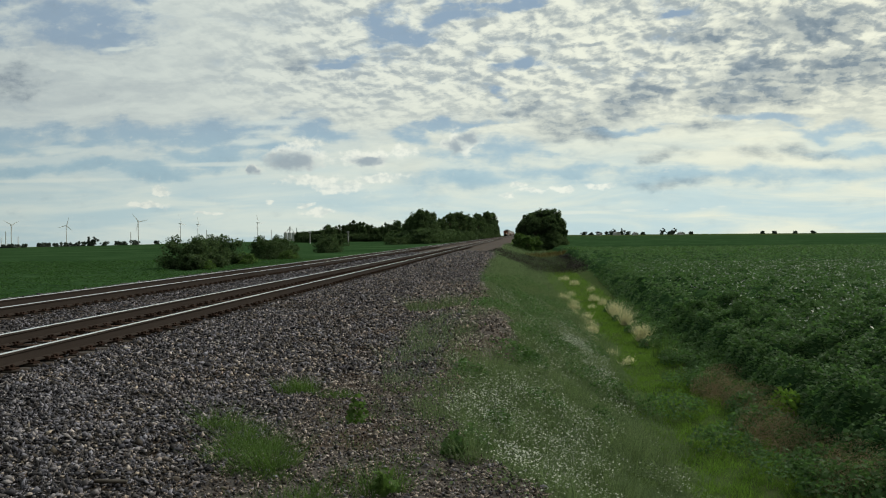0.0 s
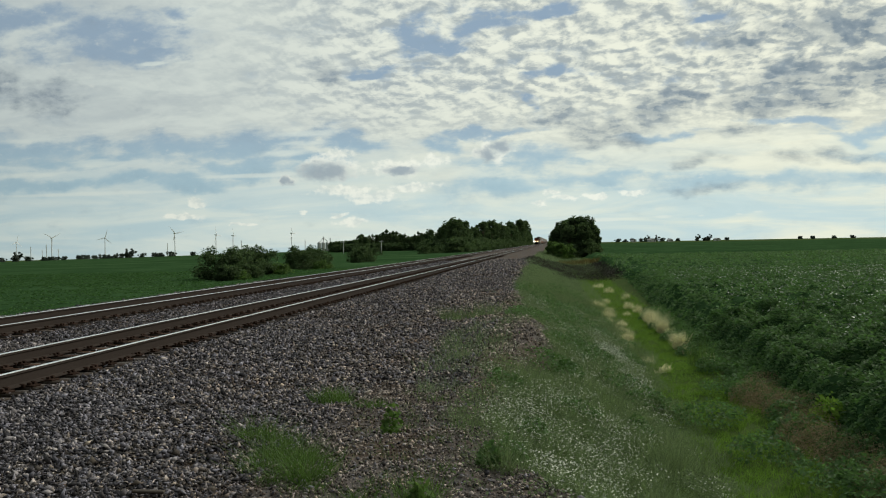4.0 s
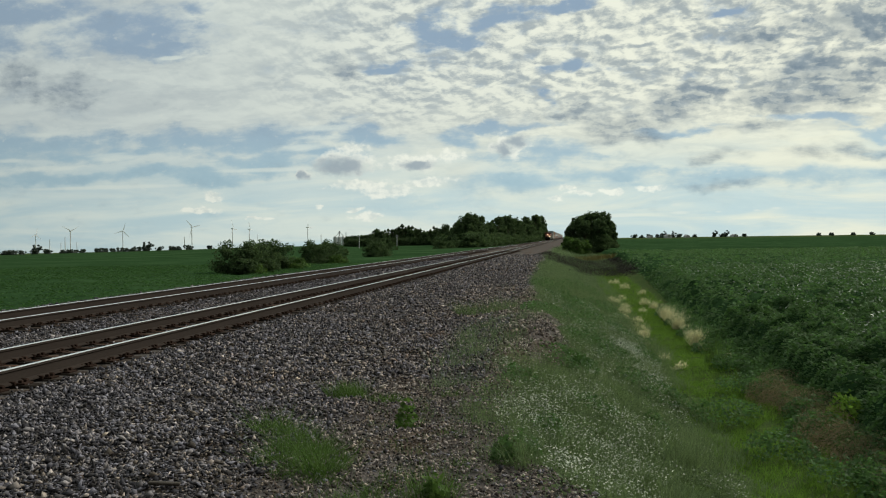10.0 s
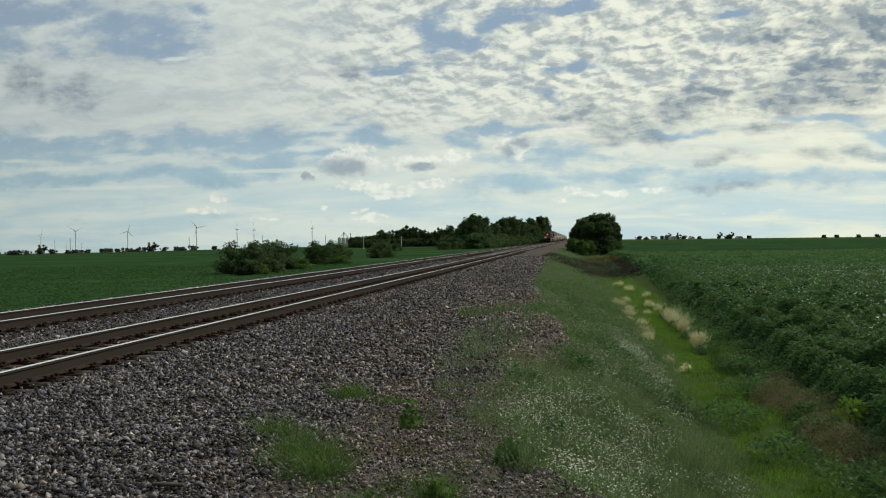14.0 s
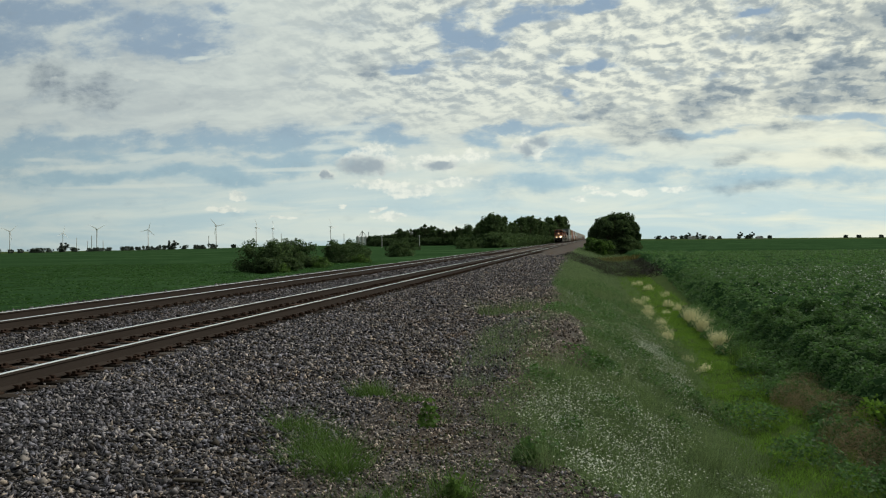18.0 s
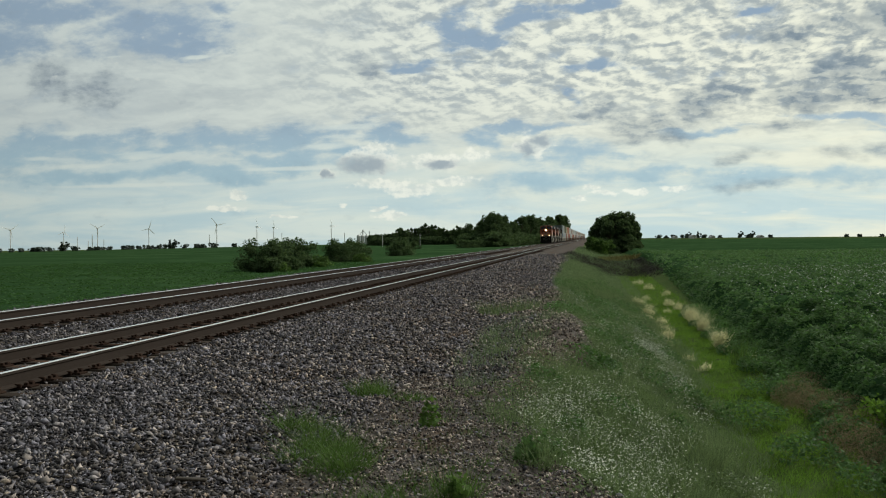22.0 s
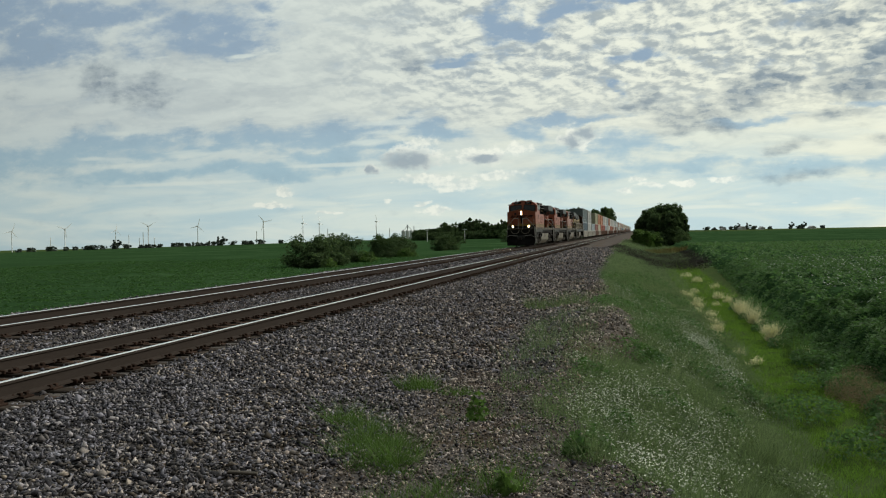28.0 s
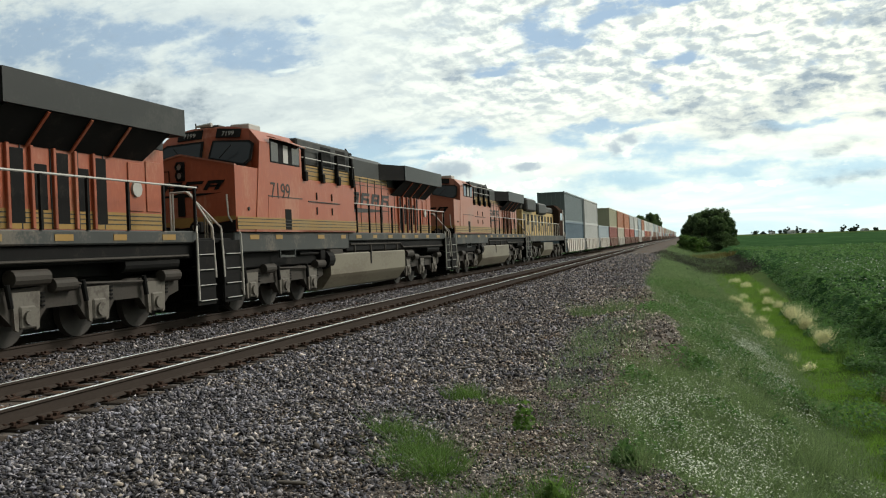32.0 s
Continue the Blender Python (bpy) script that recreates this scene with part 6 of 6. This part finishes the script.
for yaw in (27.2, 27.45, 33.6, 33.75):
    far_tree(0, yaw, 1300)
for yaw in (35.5, 35.2, 34.9, 34.4, 33.1, 32.3, 32.0, 31.7, 31.4, 31.1, 30.2, 29.9, 29.4, 29.0, 28.6, 28.2, 27.9, 26.7, 25.9, 25.7, 25.5, 36.0, 36.6, 37.4, 38.5, 39.2, 24.9, 23.5):
    far_tree(far_rng.choice((1, 2, 2)), yaw + far_rng.uniform(-0.1, 0.1), far_rng.uniform(1350, 1600))
for yaw, k in ((-4.2, 1), (-4.7, 2), (-5.2, 1), (-5.8, 1), (-6.1, 0), (-6.7, 0), (-7.0, 1), (-7.5, 2), (-8.0, 2), (-9.25, 0), (-9.95, 0), (-9.7, 1), (-11.0, 2), (-15.3, 2), (-16.0, 2), (-18.2, 2), (-17.2, 2)):
    far_tree(k, yaw, far_rng.uniform(1700, 1850))


def build_house(yaw, far, wide, deep, wall, label, turn=0.0):
    p = way(yaw, 0) * far
    h = thing("farm_building", label, "farm building", "farm buildings", at=pose(p.x, p.y, float(land(p.x, p.y)) - 0.3, 0, 0, yaw + turn))
    part("wall", Shape().box(-wide / 2, wide / 2, 0, deep, 0, wall, 0.05), M["house"], h)
    part("roof", Shape().prism([(-wide / 2 - 0.4, wall), (wide / 2 + 0.4, wall), (0, wall + wide * 0.28)], "y", -0.5, deep + 0.5), M["roof"], h)
    for i in range(3):
        part("window", Shape().box(-wide * 0.35 + i * wide * 0.3, -wide * 0.35 + i * wide * 0.3 + 1.2, -0.05, 0.05, wall * 0.35, wall * 0.7, 0.02), M["glass"], h)
    return h


for yaw, far, wide, deep, wall in ((-6.45, 1600, 10, 12, 4), (-5.3, 1620, 7, 9, 3), (-7.6, 1620, 8, 10, 3), (-10.5, 1630, 9, 12, 3), (12.3, 420, 5, 7, 3.2)):
    build_house(yaw, far, wide, deep, wall, "pale farm building among trees on the horizon", 30)
# the grain store
p = way(15.2, 0) * 900
store = thing("grain_store", "pale blue-grey steel grain silos with a leg tower", "silo", at=pose(p.x, p.y, float(land(p.x, p.y)) - 0.5, 0, 0, 15))
for k in range(3):
    x = -4.4 + k * 4.2
    part("silo", Shape().rod((x, 0, 0), (x, 0, 9.5), 2.0, 20).rod((x, 0, 9.5), (x, 0, 11), 2.0, 20, 0.4), M["house"], store)
part("leg_tower", Shape().box(-0.6, 0.6, 3.0, 4.2, 0, 16, 0.05).rod((0, 3.5, 15.5), (-3, 0, 11), 0.3, 8).rod((0, 3.5, 15.5), (4, 0, 11), 0.3, 8), M["house"], store)
part("leg_tower", Shape().box(6.4, 7.2, 3.0, 3.8, 0, 14.5, 0.05), M["house"], store)


# ---- crushed stone ----
def stones(x, y, size, rng, faceted=True):
    """Small broken stones lying on the bed, each with its own shape."""
    n = len(x)
    if faceted:
        g = (1 + 5 ** 0.5) / 2
        v = np.array([(-1, g, 0), (1, g, 0), (-1, -g, 0), (1, -g, 0), (0, -1, g), (0, 1, g), (0, -1, -g), (0, 1, -g), (g, 0, -1), (g, 0, 1), (-g, 0, -1), (-g, 0, 1)]) / 1.9
        f = np.array([(0, 11, 5), (0, 5, 1), (0, 1, 7), (0, 7, 10), (0, 10, 11), (1, 5, 9), (5, 11, 4), (11, 10, 2), (10, 7, 6), (7, 1, 8), (3, 9, 4), (3, 4, 2), (3, 2, 6), (3, 6, 8), (3, 8, 9), (4, 9, 5), (2, 4, 11), (6, 2, 10), (8, 6, 7), (9, 8, 1)])
    else:
        v = np.array([(1, 0, 0), (0, 1, 0), (-1, 0, 0), (0, -1, 0), (0, 0, 1), (0, 0, -1)], float)
        f = np.array([(0, 1, 4), (1, 2, 4), (2, 3, 4), (3, 0, 4), (1, 0, 5), (2, 1, 5), (3, 2, 5), (0, 3, 5)])
    k = len(v)
    p = v[None] * rng.uniform(0.5, 1.3, (n, k, 1))
    p = p * (rng.uniform(0.40, 1.55, (n, 1, 3)) * np.array([1, 1, 0.52]))
    a, b = rng.uniform(0, 6.28, n), rng.normal(0, 0.8, n)
    c, s = np.cos(b)[:, None], np.sin(b)[:, None]
    p = np.stack([p[..., 0] * c + p[..., 2] * s, p[..., 1], p[..., 2] * c - p[..., 0] * s], 2)
    c, s = np.cos(a)[:, None], np.sin(a)[:, None]
    p = np.stack([p[..., 0] * c - p[..., 1] * s, p[..., 0] * s + p[..., 1] * c, p[..., 2]], 2)
    size = np.asarray(size) * 0.84 * np.clip(rng.lognormal(0.0, 0.30, n), 0.5, 2.0)
    p = p * (size / 2)[:, None, None]
    p += np.stack([x, y, bed(x, y) + size * rng.uniform(0.0, 0.55, n)], 1)[:, None, :]
    return p.reshape(-1, 3), (f[None] + (np.arange(n) * k)[:, None, None]).reshape(-1, 3)


def gravel(name, label, rows, faceted, material="stone"):
    srng = np.random.default_rng(77)
    xs, ys, ss = [], [], []
    for n, x0, x1, y0, y1, s0, s1 in rows:
        x, y = srng.uniform(x0, x1, n), srng.uniform(y0, y1, n)
        size = s0 + (s1 - s0) * smooth(x, -5.0, -1.2)
        ok = (x < bank_edge(y) + 0.50 + 0.25 * waves(x, y, 1.3, 51)) | (((x + 0.8) / 1.0) ** 2 + ((y - 17.2) / 3.8) ** 2 < 1)
        bare = (x > -3.4) & (y < 11) & (waves(x, y, 1.7, 53) > 0.45) & (srng.uniform(0, 1, n) < 0.25)
        ok &= ~bare
        xs.append(x[ok]), ys.append(y[ok]), ss.append(size[ok])
    x, y, size = np.concatenate(xs), np.concatenate(ys), np.concatenate(ss)
    return solid(name, stones(x, y, size, srng, faceted), M[material], label, "gravel", "stuff")


gravel("gravel", "loose grey crushed stone beside the track", [(60000, -6.85, -2.4, 4.2, 11.5, 0.050, 0.042), (9000, -2.8, 0.4, 4.2, 11.5, 0.040, 0.034), (40000, -6.85, -1.2, 11.5, 20, 0.062, 0.052)], False)
gravel("gravel", "small tan and brown stones on the shoulder", [(7000, -4.8, -2.4, 4.2, 11.5, 0.050, 0.044), (36000, -3.0, 0.5, 4.2, 11.5, 0.042, 0.030), (11000, -4.0, -0.6, 11.5, 20, 0.055, 0.045), (9000, -2.1, 0.6, 12.0, 22.5, 0.050, 0.050), (9000, -3.6, -0.6, 20, 34, 0.07, 0.065), (13000, -6.6, -2.0, 10, 20, 0.056, 0.052), (19000, -6.6, -1.8, 20, 48, 0.062, 0.058), (12000, -6.6, -2.0, 48, 95, 0.095, 0.095)], False, "tan_stone")
gravel("gravel", "loose grey crushed stone farther along the track", [(50000, -6.8, -1.6, 19.5, 48, 0.064, 0.06), (30000, -6.8, -1.8, 48, 95, 0.095, 0.095), (24000, -11.6, -9.5, 7, 42, 0.065, 0.065), (6000, -11.6, -9.5, 42, 90, 0.12, 0.12),
                                                                  (2500, -8.6, -7.4, 6, 32, 0.045, 0.045), (1500, -7.1, -6.7, 6, 40, 0.05, 0.05), (9000, -16.2, -14.6, 12, 50, 0.08, 0.08)], False)
# a few splintered pieces of old wood on the gravel
for x, y, turn, long in ((-3.3, 12.4, 50, 0.4), (-3.16, 32.2, -20, 1.2), (-2.9, 34.6, 35, 0.9), (-3.2, 26.0, 35, 0.7), (-3.05, 6.1, 10, 0.24), (-3.9, 29.0, 70, 0.6)):
    ob = solid("wood_scrap", Shape().box(-long / 2, long / 2, -0.022, 0.022, 0, 0.022, 0.006), M["wood"], "weathered splintered board lying on the gravel", "board", group="wood scraps")
    ob.matrix_basis = pose(x, y, float(bed(x, y)) + 0.035, 3, 4, turn)


# ---- what moves ----
SPEED = 24.15                         # metres a second, towards the camera
HEAD = -3.1                           # where the leading coupler is at the end


def along(t):
    """How far ahead the leading coupler is; the engines pick up a little at the end."""
    left = 32.0 - t
    return HEAD + SPEED * left + 0.5 * min(1.0, left)


def motions():
    beats = [i * 2.0 for i in range(16)] + [31.0, 31.5, 32.0]
    for ob, y, *lift in ENGINES + CARS:
        z = LIFT + (lift[0] if lift else 0.0)
        walk(ob, [(t, pose(FAR, along(t) + y, z)) for t in beats])


motions()
